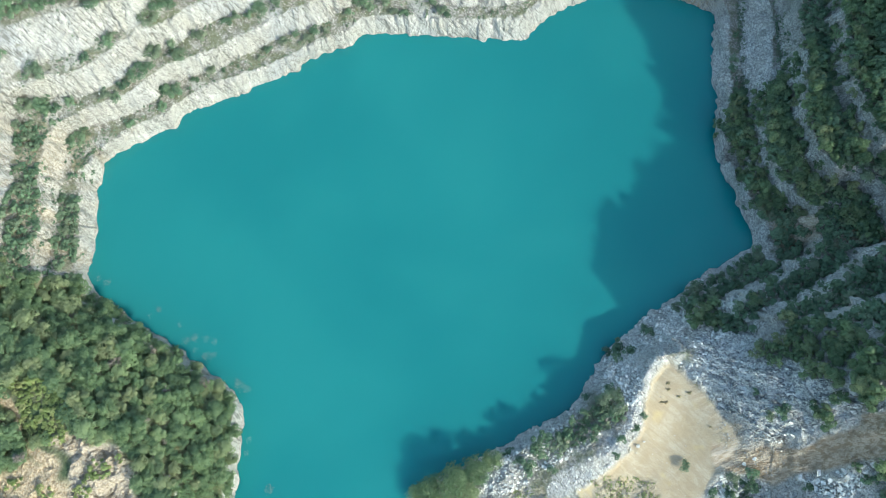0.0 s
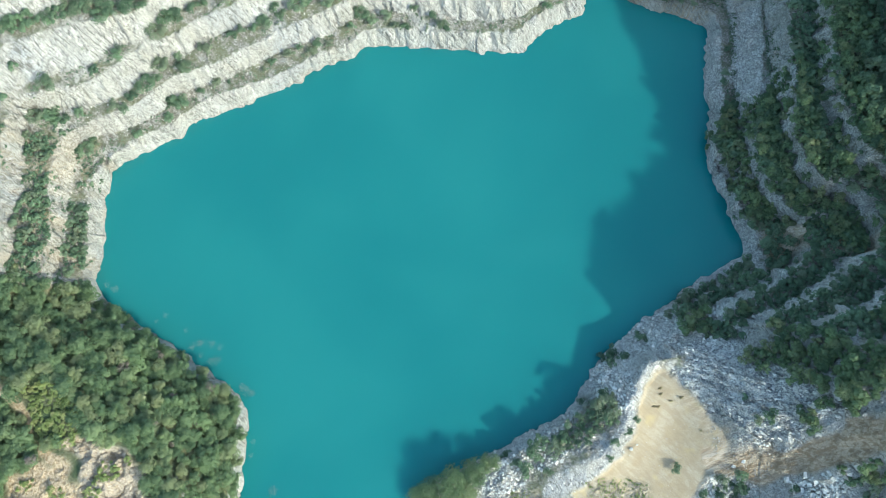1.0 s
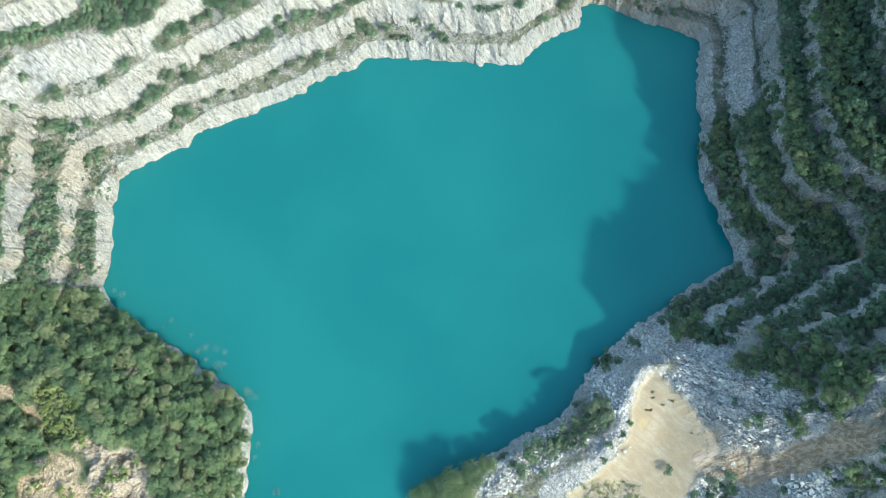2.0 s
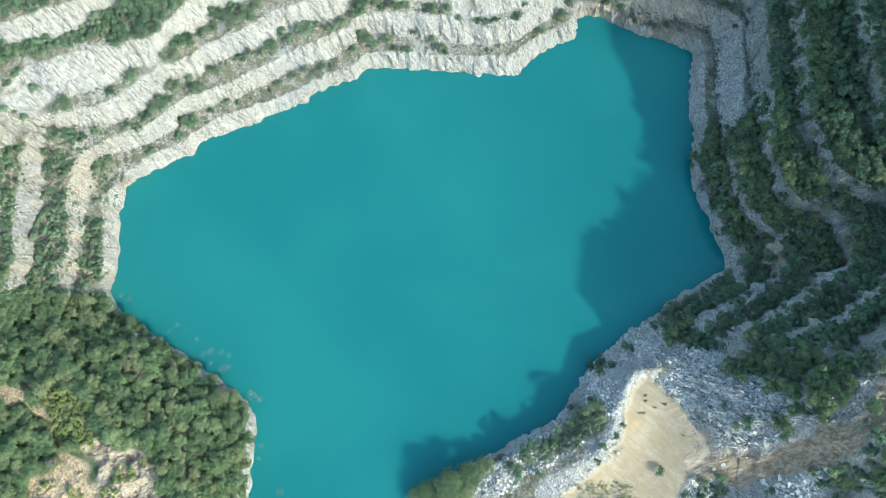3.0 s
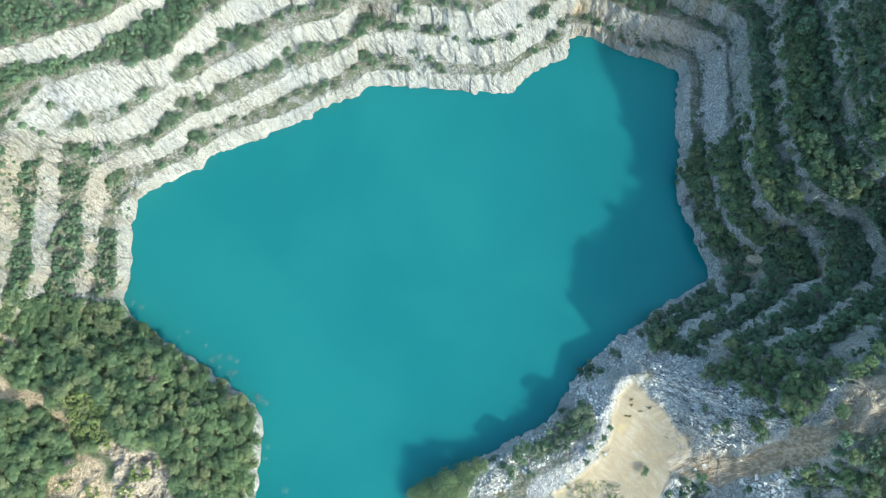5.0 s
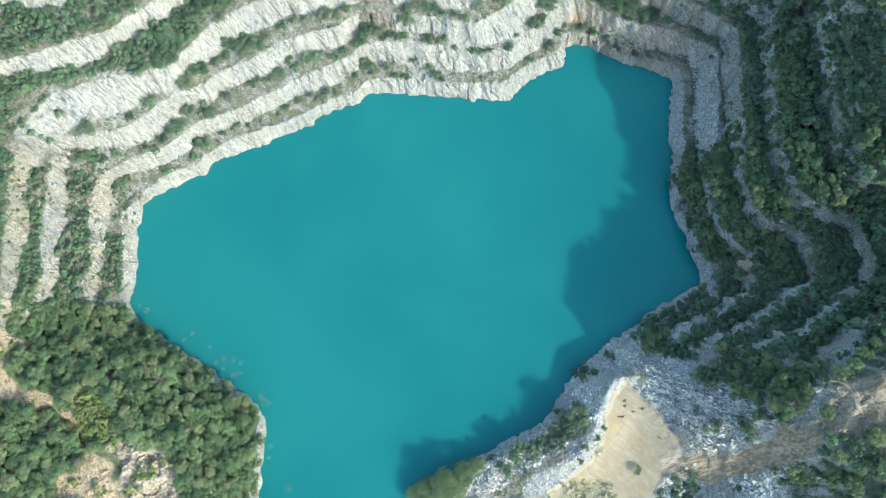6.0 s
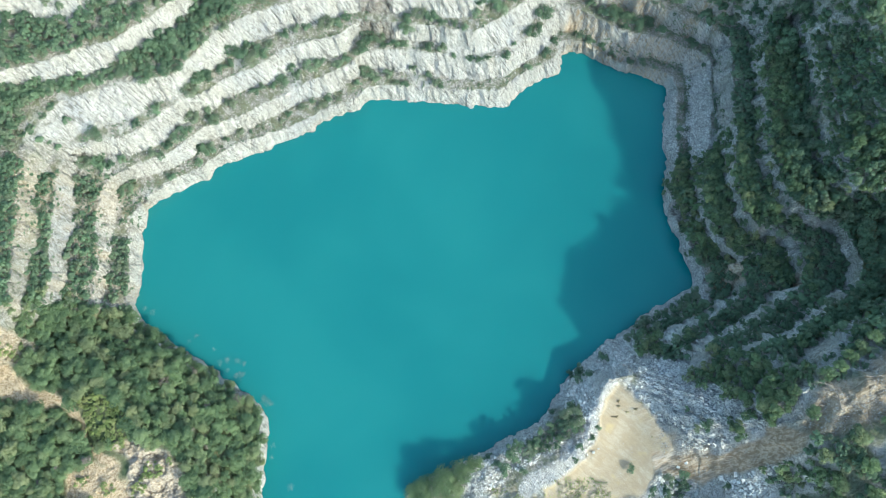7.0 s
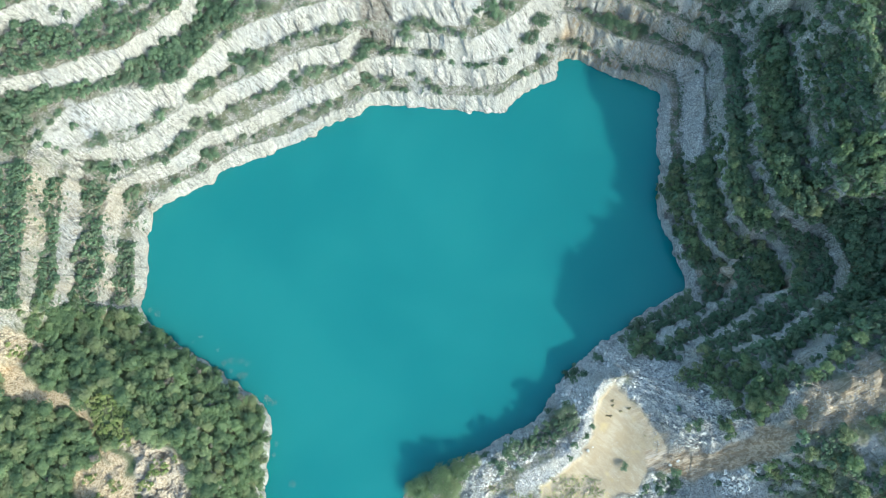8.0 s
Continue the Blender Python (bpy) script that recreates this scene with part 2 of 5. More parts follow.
PLAN["shore_south"] = (0, [
    (53.5, 33.9), (47.9, 30.1), (41.9, 24.8), (36.9, 19.2), (33.4, 12.8), (30.8, 9.2), (25.2, 5.2), (19.6, 2.9), (14.6, 0.3),
    (9.4, -2.3), (3.9, -5.5), (-1.5, -7.5), (-6.9, -10.1), (-11.3, -13.5), (-13.6, -16.4), (-17.3, -24.3), (-32.8, -33.2),
    (-52.2, -31.7), (-57.6, -29.3),
])
PLAN["crest_1_west"] = (5.5, [
    (-105.7, 42.3), (-105.5, 44.6), (-106.6, 52.4), (-107.5, 62.5), (-109.6, 72.8), (-106.9, 78.1), (-104.2, 81.7), (-99.4, 86),
    (-92.7, 89.5), (-88, 92.1), (-82.3, 96.1), (-78.6, 99.9), (-73.7, 102.6), (-65.7, 105), (-59.7, 107.8), (-53.7, 110.5),
    (-48.7, 113.1), (-45.7, 115.4), (-39.6, 117.9), (-33.4, 120.5), (-29.4, 125.3), (-21, 126.5), (-10.4, 125.2), (2.3, 124),
    (12.8, 123.6), (20.2, 124), (23.4, 126.9), (28.8, 131.2), (33.1, 133.6), (37.5, 136.1), (40.8, 139),
])
PLAN["crest_1_east"] = (5.5, [
    (40.8, 139), (42.2, 143.9), (45.5, 145.4), (51.8, 142.9), (58, 139.7), (64.2, 136.5), (70.4, 134.8), (76.6, 132.4),
    (82.2, 129.9), (83.5, 124), (82.6, 112.3), (81.4, 103.2), (80.3, 96.5), (78.3, 89.9), (76.2, 81.3), (77.2, 75), (80.9, 67.7),
    (82.6, 61.6), (85, 57), (84.7, 51.7),
])
PLAN["toe_2_west"] = (6.3, [
    (-113.5, 43.4), (-112.5, 52.2), (-112.9, 62.2), (-113.5, 72.5), (-114.1, 78.8), (-113.9, 84.2), (-112.6, 86.7),
    (-108.5, 89.1), (-103.6, 90), (-98.8, 91.7), (-89.3, 97.3), (-83.8, 103.3), (-75.9, 106.7), (-68, 110.1), (-62, 113.1),
    (-56.1, 117), (-47.9, 120.1), (-39.7, 123.1), (-34.6, 127.2), (-30.6, 132.5), (-21, 132), (-10.4, 130.3), (0.2, 128.3),
    (12.8, 127.6), (21.3, 128.8), (24.5, 131.9), (29.9, 136), (34.3, 138.5), (39.8, 142.9),
])
PLAN["toe_2_east"] = (5.0, [
    (40.1, 143.8), (42.5, 148.3), (45.8, 150.1), (52.2, 147.5), (58.4, 143.8), (64.6, 140.5), (73, 138.3), (79.2, 135.8),
    (85.3, 133.4), (87.6, 129), (86.3, 117.2), (85.1, 105.7), (84.3, 94.5), (83.8, 85.8), (84.3, 75.2), (87.9, 63.8),
    (95.8, 57.8), (96.2, 52.8), (93.6, 47.9), (85.6, 44), (77.7, 40.7), (69.6, 35.4), (62, 33.5),
])
PLAN["crest_2_west"] = (12.3, [
    (-113.5, 42.2), (-113.8, 50.7), (-114.4, 60.5), (-116.6, 70.4), (-116.7, 78.6), (-115.8, 83.8), (-113.4, 87.4), (-106, 90.6),
    (-96.6, 94.7), (-91.2, 98.8), (-85.8, 103.6), (-78.1, 107.2), (-70.4, 110.5), (-62.6, 114.8), (-54.9, 120.1), (-47, 124.2),
    (-38.9, 127.5), (-33, 132.2), (-30, 136), (-20.6, 136.5), (-12.3, 135.8), (-4, 135), (6.4, 134.1), (12.6, 131.7),
    (20.9, 133.3), (24.1, 136.4), (28.4, 141.2), (33.7, 144.9), (39.2, 149.8),
])
PLAN["crest_2_east"] = (12.3, [
    (39.2, 149.8), (42.5, 152.8), (45.4, 154.8), (50.9, 151.5), (57.1, 148.5), (63.1, 144.8), (71.3, 143.1), (79.4, 140.7),
    (86.2, 136.3), (93.3, 134.4), (94.3, 129.2), (92.5, 117.7), (91.4, 106.4), (88.4, 95.5), (86.2, 87), (85.1, 80.7),
    (86.1, 72.6), (89.3, 64.6), (95.3, 58.3), (96.2, 51), (92, 44.4), (84.1, 39.7), (76.5, 36), (69.7, 31.5),
])
PLAN["toe_3_west"] = (13.2, [
    (-121.7, 42), (-122.2, 50.5), (-124.3, 60.2), (-122.4, 66.1), (-124.4, 74.2), (-125.8, 84.5), (-125.7, 90.9), (-122.7, 93),
    (-116, 94.5), (-106.3, 95.6), (-98.7, 98.4), (-97, 100.6), (-92.6, 105), (-88, 108.3), (-81.3, 112.1), (-78.6, 115),
    (-72.8, 117.7), (-69, 120.7), (-61, 123), (-55.2, 126.5), (-47.2, 130.7), (-37.1, 134.7), (-32.1, 139.5), (-29.1, 141.9),
    (-18.6, 140.7), (-8.2, 139.5), (0.2, 136.6), (8.4, 135.4), (12.6, 133.9), (18.8, 135.8), (25.1, 138.7), (28.4, 145),
    (32.7, 149.1), (41.4, 154.8),
])
PLAN["toe_3_east"] = (11.8, [
    (41.7, 155.9), (45.1, 158.9), (55.6, 156.4), (63.9, 153.8), (72, 149.4), (79, 145.9), (85.9, 141.5), (93.8, 137.9),
    (96.2, 131.9), (94.4, 120.2), (93.5, 108.9), (93.6, 97.9), (92.5, 89.3), (93, 80.9), (94.6, 70.7), (97, 66.7), (104.2, 64.3),
    (109.7, 60.8), (109.9, 54.9), (110.5, 50.2), (105.5, 47.3), (98.6, 44.5), (95.4, 40.7), (89.5, 37.6), (81.9, 34.3),
    (75.1, 30.3),
])
PLAN["crest_3_west"] = (19.5, [
    (-124.1, 40.7), (-122.9, 48.9), (-125.5, 58.3), (-126.5, 66), (-126.8, 73.8), (-126.9, 80.9), (-126.7, 88), (-122.5, 94.7),
    (-113.2, 97.2), (-104.1, 100.6), (-98.8, 104.9), (-93.4, 108.2), (-88.9, 111.5), (-84.3, 114.1), (-76.9, 119.2),
    (-71.3, 122.1), (-61.8, 128.3), (-56.1, 132.2), (-48.2, 134.5), (-38.3, 137.5), (-30.4, 142.9), (-18.2, 142.9),
    (-5.9, 140.5), (2.2, 139.8), (8.3, 138.6), (12.4, 141.4), (18.5, 144.5), (23.7, 148.1), (29, 153.4), (35.4, 159.1),
])
PLAN["crest_3_east"] = (19.5, [
    (35.4, 159.1), (43.8, 161.5), (54, 158.3), (62.1, 155.3), (68.1, 153.4), (73.9, 149.2), (83.6, 144.4), (93.2, 140.3),
    (97.8, 136.6), (98.5, 129.2), (96.4, 117.9), (96, 106.9), (96, 99.5), (95.4, 94.2), (93.6, 88), (93.5, 79.9), (94.7, 72.3),
    (96.7, 68.1), (102.5, 65.2), (109.3, 61.9), (111, 55.1), (110.5, 48.8), (101.9, 42.4), (96, 38.3), (89.4, 34.4),
    (82.4, 30.9), (76.4, 26.9),
])
PLAN["toe_4_west"] = (20.4, [
    (-129, 41.4), (-130, 48.7), (-130, 58), (-130.3, 67.6), (-131.8, 77.5), (-131.6, 82.5), (-129.3, 90.7), (-122.5, 97.6),
    (-116.1, 100.2), (-111.6, 101.9), (-104.3, 105.3), (-98.1, 109.9), (-89.7, 113.1), (-87.3, 117.6), (-80.9, 122),
    (-75.6, 128.4), (-68, 133), (-60.3, 137.6), (-54.4, 139.7), (-46.4, 140.9), (-40.4, 143.3), (-30.4, 146.6), (-18.2, 146.1),
    (-10, 145.1), (0.2, 143.9), (9.3, 145.1), (13.4, 148.7), (18.6, 153.5), (25, 159.6), (33.5, 165.8),
])
PLAN["toe_4_east"] = (20.4, [
    (33.5, 165.8), (44, 167.1), (54.2, 164.5), (64.2, 159.5), (72.1, 155.8), (79.9, 150.9), (87.5, 146.1), (96, 141.3),
    (102.8, 139.7), (105.5, 133.2), (103.7, 119.6), (101.6, 108.6), (100.8, 97.9), (100.1, 87.6), (103.3, 79.5), (104.7, 70.7),
    (110.5, 66.8), (118.4, 64.9), (122.6, 58.2), (123.1, 50.8), (119.8, 47.2), (111.9, 41.7), (106.8, 37.3), (99.2, 32.9),
    (92, 31.1), (86.3, 26.8),
])
PLAN["crest_4_west"] = (27.0, [
    (-129.8, 40), (-131, 50.6), (-132.3, 61.6), (-133.8, 71), (-133.9, 78.8), (-134, 88.7), (-135.9, 96.8), (-136.5, 102),
    (-133.3, 105.1), (-127.9, 106.2), (-120.9, 109.8), (-111.8, 112.5), (-104.5, 114.7), (-97, 115.8), (-91.4, 116.8),
    (-87.2, 121.2), (-83.8, 125.6), (-79.6, 131.2), (-76, 134.6), (-70.6, 139.2), (-61, 142.6), (-51.4, 146.1), (-43.6, 148.4),
    (-33.8, 152), (-21.8, 152.4), (-5.8, 151.4), (8.1, 149.5), (12.1, 153), (22.4, 161.5), (32.7, 167.6),
])
PLAN["crest_4_east"] = (27.0, [
    (32.7, 167.6), (42.9, 168.8), (54.9, 166.3), (66.6, 160.1), (79.7, 151.7), (89.2, 148.1), (99, 146.9), (105.4, 143.4),
    (107.6, 135.4), (105, 119.8), (103.8, 104.9), (103.2, 94.6), (102.7, 84.6), (104.6, 76.8), (105.7, 72.6), (109.4, 69.6),
    (116.5, 67), (121.4, 62.7), (123.7, 53.6), (123.3, 44.7), (116.9, 42.4), (110.2, 37.7), (106.1, 33.5), (98, 29.3),
    (91.1, 27.6), (84.7, 23.4),
])
PLAN["toe_5_west"] = (28.0, [
    (-143.7, 36.3), (-144.8, 65), (-149.2, 94.3), (-151.9, 106.7), (-148.6, 109.2), (-139.7, 112), (-130.2, 112),
    (-121.3, 115.2), (-113.8, 116.2), (-107.1, 122.8), (-100.7, 125), (-94.5, 129.4), (-89.7, 137.3), (-85.3, 141.9),
    (-82.1, 148.9), (-78.7, 153.6), (-68.3, 160.8), (-46.4, 165.7), (-18.1, 166.8), (8.2, 165.5), (22.6, 172.9),
])
PLAN["crest_5_west"] = (35.0, [
    (-146.5, 35), (-147.9, 62.6), (-152.6, 90.7), (-155.5, 103.7), (-150.7, 110.9), (-144.6, 112.6), (-135.7, 114.4),
    (-126.9, 116.8), (-118.5, 121.4), (-109.5, 123.5), (-102.7, 128.3), (-97.7, 132.7), (-91.7, 137.8), (-87.7, 143.4),
    (-85.3, 147.9), (-75.7, 157.2), (-56.7, 164.3), (-17.6, 167.8), (12, 168.9), (22, 173.7),
])
PLAN["toe_5_east"] = (28.0, [
    (22.6, 172.9), (43.1, 176.6), (63.2, 171.5), (82.5, 162.9), (101.6, 155.6), (109.2, 153.2), (113.8, 141.5), (113.2, 130.2),
    (114.8, 119.2), (114.3, 104.4), (113.3, 92.1), (113.5, 82.2), (116.1, 76.4), (120.6, 71.7), (130.9, 70.4), (141.8, 71.7),
    (149.1, 65.1), (146.3, 52.4), (132.4, 44.5), (127.2, 41.9), (117.8, 36.7), (108.8, 32.5), (102.9, 26.6), (97.2, 21.7),
])
PLAN["crest_5_east"] = (36.5, [
    (22, 180.9), (42.1, 184.6), (65.5, 179.5), (86, 168.4), (102.9, 163.6), (112.3, 155.4), (115.3, 138.4), (115.9, 124.7),
    (116.2, 112.1), (115.3, 99.6), (114.6, 89.9), (115.6, 80.7), (120.5, 74.8), (126.9, 72.6), (137.8, 72.1), (151.1, 64),
    (145.9, 48.4), (125.5, 37.5), (115.3, 32.6), (108.1, 27.8), (101.6, 22.3), (94.8, 18.4),
])
PLAN["toe_6_west"] = (37.0, [
    (-157.3, 126.5), (-146.6, 128.7), (-139.5, 130.8), (-128.2, 130.4), (-122.6, 130.4), (-117.4, 133), (-112.9, 139.6),
    (-108.2, 146.4), (-101.9, 155.5),
])
PLAN["crest_6_west"] = (44.0, [
    (-152.5, 127.8), (-142.5, 131.6), (-139.3, 134.2), (-132.5, 136.3), (-125.6, 138.5), (-111.4, 141.7), (-103.7, 151.7),
])
PLAN["toe_6_east"] = ([46, 44, 42, 40, 39, 39, 39, 39, 39], [
    (108.2, 153.8), (118.7, 144.4), (127.3, 135.2), (128.6, 126), (128.9, 116.3), (128.5, 98.2), (132.3, 86.7), (144.3, 79.2),
    (157.8, 79.2),
])
PLAN["crest_6_east"] = ([60, 58, 55, 53, 52, 51, 50, 50, 50], [
    (106.7, 145.2), (116.1, 134.6), (124.5, 125), (126.6, 116.7), (126.3, 107.7), (127.1, 91.5), (132.6, 84), (139.7, 79.5),
    (152.4, 79.5),
])
PLAN["spoil_rim"] = ([6, 7.5, 8.5, 9, 9.5, 10, 11, 11.5], [
    (20.4, -10.6), (30, -6.8), (37, -2.2), (42.5, 2.9), (44.9, 9.7), (46.6, 14.8), (51.1, 19.7), (56.4, 20.7),
])
PLAN["bank_south"] = ([3.5, 5, 5.5, 4.6, 3.8, 4], [
    (-1.5, -10.8), (11.1, -4.9), (23.8, 2), (35.9, 9.1), (40, 18.9), (53.6, 30.8),
])
PLAN["sand"] = ([10, 7, 5, 4, 3.5], [
    (55.4, 18), (55.6, 11.6), (55.8, 3), (53.6, -5.6), (51.4, -13.9),
])
PLAN["sand_west"] = ([3.8, 3.5], [
    (45.1, -0.5), (42.8, -10.6),
])
PLAN["sand_east"] = ([11, 9, 8, 7.5], [
    (61.3, 13.9), (64.3, 7.2), (68, 0.4), (64.8, -7.1),
])
PLAN["road"] = ([7, 9.5, 14, 22, 29, 35, 37.5], [
    (71.2, -6.2), (76.5, -5), (81.9, -2.4), (86.6, 0.2), (89.7, 1.6), (93.1, 3), (94.8, 2.4),
])
PLAN["road_south"] = ([7, 9, 14, 22, 29, 35], [
    (70.7, -10.4), (78, -8.3), (82.4, -5.2), (86.8, -2.3), (90.1, -0.6), (93.5, 0.5),
])
PLAN["rock_slab"] = ([11, 14, 18, 20], [
    (59.5, 23.6), (65.4, 20.1), (70.6, 16), (75.4, 12.9),
])
PLAN["rock_slab_low"] = ([12, 15, 18, 22, 28], [
    (65.1, 10.5), (70.4, 4.5), (77.3, 0.5), (82.4, 1.6), (88, 3.1),
])
PLAN["rock_slab_top"] = ([20, 26, 31, 34], [
    (75.8, 15.9), (82.1, 12.2), (86, 10.4), (91.1, 11.7),
])
PLAN["ridge_end"] = ([7, 12, 20, 28], [
    (62.8, 28.6), (73.6, 25.2), (81.2, 22.6), (87.1, 20.1),
])
PLAN["plateau_east"] = ([38, 42, 44, 46], [
    (94.1, 14.5), (97.8, 12.7), (104.3, 14), (114.5, 19.7),
])
PLAN["plateau_south"] = ([36, 38, 40], [
    (97.4, -0.2), (101.3, -5.9), (111.2, -1.6),
])
PLAN["south_rocks"] = ([3, 6, 12, 20, 24], [
    (58.5, -14.8), (71.6, -13.7), (81.5, -11.7), (88.3, -9.6), (97.6, -9.4),
])
PLAN["hill_east"] = ([5, 5, 5, 5], [
    (-58.3, 7), (-57.8, -2.5), (-58.2, -10.9), (-58.5, -19),
])
PLAN["hill_edge"] = ([4.5, 5.5, 6.5, 7, 7], [
    (-63.7, 13.2), (-73.1, 18.5), (-82.4, 22.9), (-90.2, 27.4), (-97.3, 32),
])
PLAN["hill_top"] = ([15, 16, 17, 17, 15], [
    (-76, 3.3), (-85.6, 7.4), (-94.8, 10), (-106.2, 20.8), (-111.4, 26.1),
])
PLAN["hill_south"] = ([13, 14, 14, 13], [
    (-67.3, -12.1), (-81.9, -5.8), (-91.1, -8.9), (-99.8, -10.6),
])
PLAN["hill_path"] = ([12, 12, 13, 14, 15], [
    (-106.8, -2.5), (-110.7, 5.8), (-115.1, 9.1), (-123.1, 13.5), (-137.7, 22.7),
])
PLAN["hill_west"] = ([14, 14, 15], [
    (-115.4, -5.8), (-123, -10.6), (-134.2, -2.5),
])
PLAN["hill_rim"] = ([13, 16, 19, 22], [
    (-121.9, 38.3), (-129.8, 31.4), (-134.2, 27.5), (-141.8, 23.6),
])
# outlines of the kinds of ground
SAND_OUTLINE = [
    (52.8, 20.1), (49.3, 17), (46, 14.8), (45.1, 8.6), (43.7, 3.5), (39.6, -2.1), (32.9, -6.2), (27.6, -10.4), (29.6, -16.3),
    (46.6, -18.4), (57.1, -14.7), (62, -9.1), (65.1, -7), (69, -3.5), (69, -0.1), (64.3, 6.3), (60.3, 12.1), (56.1, 17.8),
]
ROAD_OUTLINE = [
    (61.9, -1), (68.8, -1.9), (77.3, -2.1), (80.8, -1.2), (82.1, 1), (86.5, 2.1), (87.2, 4.6), (91.4, 5.5), (95.1, 3.9),
    (94.9, 0.3), (92.3, -2.9), (89.7, -4.6), (84.9, -7), (79.7, -8.1), (76.2, -10.2), (68.4, -8.4), (62.4, -6.9),
]
EARTH_OUTLINE = [
    (95.1, 12.8), (99.9, 16.4), (107.1, 17.8), (111, 21.3), (117.9, 25.6), (117, 9), (108, 6), (99, 2.5),
    (93.8, 4.1),
]
HILL_PATH = [
    (-129.2, 15), (-122.6, 14.2), (-118.8, 14.7), (-116, 11.2), (-109.8, 5.9), (-108.1, 0.7), (-103.7, -2.2), (-99.6, -3.7),
]
HILL_ROCK = [
    (-98.6, -0.3), (-92.7, 1.5), (-88, -0.3), (-82.4, -3.2), (-77.8, -7.5), (-76.3, -16.4), (-92.9, -16.4), (-92.7, -10.1),
    (-92, -6.6), (-95.8, -3.2),
]
HILL_CLEARING = [
    (-141.9, 25), (-135.3, 24.2), (-130.1, 18.7), (-123.2, 16.1), (-117.7, 14.9), (-116.4, 11.5), (-119.5, 10), (-134.4, 13.4),
]
HILL_EARTH = [
    (-109.5, -9.9), (-105.1, -8.8), (-99.4, -7.6), (-93.1, -8.8), (-91, -16.5), (-97.7, -17.9), (-109.3, -16.6),
]
SLAB_OUTLINE = [
    (58.7, 25.7), (69.8, 22.6), (77.6, 19.8), (81.5, 14.2), (86.4, 8.3), (87.6, 5), (80.2, 2), (74, -1.1), (68.3, -1.9),
    (65.8, 3.7), (63.4, 11.5), (59.9, 18.5),
]
# recess of the north wall whose darkness is painted on
RECESS_SHADE = [
    (-29.6, 138.3), (-31.4, 142.5), (-30.1, 152.4), (-18, 151.9), (-19.4, 139.2),
]
RUST_LOW = [
    (42.6, 141.8), (42.9, 143.3), (47.6, 143.3), (48.6, 142.8),
]
RUST_HIGH = [
    (43.7, 149.4), (42.7, 151.5), (48, 152), (49.7, 149.9),
]
POCKET_EARTH = [
    (86.2, 52.8), (87.7, 57.5), (96.5, 57.9), (97, 51.3), (89.9, 48.9),
]
POCKET_EARTH_HIGH = [
    (100.7, 49.8), (105.4, 54.4), (111.9, 52.2), (110, 48.3),
]
GROVE = [
    (81.3, 21.1), (87.1, 23.7), (93.3, 19.1), (92.3, 10.3), (87.2, 6.5), (82.6, 11.4),
]
HILL_ROCK_WEST = [
    (-142, 31), (-131.2, 34.2), (-127.5, 31), (-129.7, 24), (-132.8, 20.2), (-140, 21.4),
]
MEADOW = [
    (-111.2, 13.5), (-101.2, 15.1), (-95.4, 8.9), (-92.8, 2.2), (-98, 0.7), (-104.7, -0.8), (-108.3, 5.9),
]
HILL = [
    (-57.6, 9), (-63.3, 14.2), (-73.4, 21.7), (-87.7, 29.8), (-103.9, 42.6), (-106.8, 42.2), (-122.5, 40.7), (-134.6, 32.6),
    (-154.7, 30), (-142.3, -54.8), (-55.7, -55.8),
]
THICKET_LEDGE = [
    (57.4, 30.5), (63.9, 34.7), (73.4, 36.5), (78, 34.2), (73.1, 30.4), (73.6, 28.1), (69.8, 25.9), (63.4, 28.2),
]
THICKET_STEP = [
    (71.1, 19.6), (74.3, 23), (77.4, 27), (82.9, 30.1), (92.2, 31.7), (87.3, 27.8), (82.3, 21.8), (80.1, 20.2), (76.1, 16.3),
]
THICKET_HIGH = [
    (77.8, 18.5), (84.4, 21.2), (88.7, 26.8), (95.5, 30.5), (100.7, 31.6), (97.5, 25.3), (95.6, 19.1), (96.4, 13.5), (89, 13.3),
    (87.8, 6.6), (82.6, 8.1), (80.8, 14),
]
THICKET_SLAB = [
    (76, 12.7), (79.3, 13.4), (81.1, 7), (84.3, 4), (79.4, 2.3), (79, 6.5),
]
THICKET_FOOT = [
    (62.8, -10.4), (71.8, -8.9), (74.2, -11.2), (71.2, -14.4), (60.3, -14.9),
]
THICKET_ROAD = [
    (86.9, -6.1), (94.3, -2.9), (101.8, -1), (101.7, -12), (89.7, -13.6), (88.6, -9.4),
]
THICKET_CORNER = [
    (77.1, 86.4), (81.3, 93.9), (89.3, 94.1), (92.3, 96.5), (95.1, 103.9), (98.9, 102.3), (93.3, 88.6), (93.2, 75.3),
    (93.7, 65.8), (98.5, 61.6), (92, 58.6), (80, 60.6), (78.8, 73.4), (78, 81.4),
]
THICKET_MIDDLE = [
    (94.8, 96.4), (99.3, 99.9), (96.3, 83.6), (98.6, 71.1), (99.9, 66), (106, 62.7), (100.2, 63.1), (92.8, 65), (92.5, 78.6),
]
THICKET_TOP = [
    (104.5, 126.8), (113.1, 122.9), (106.5, 78.7), (100.8, 66.1), (101.1, 75.7), (101, 97.8),
]
THICKET_BOWL = [
    (94.4, 58.1), (103.4, 59.5), (114.1, 59.6), (111.1, 44.5), (104.5, 52.8),
]
THICKET_BANK = [
    (32.5, 6.1), (34.9, 10.9), (40.9, 11.8), (43.3, 7.7), (39.1, 4.5), (32.6, -0.1), (26.2, -2.3), (23.6, -0.6),
]
THICKET_WEST = [
    (-130.5, 42.8), (-123, 45.2), (-113.2, 40.5), (-101.3, 36.7), (-96.1, 32.2), (-110.3, 29.9), (-123.2, 30.2), (-129.5, 28.5),
]
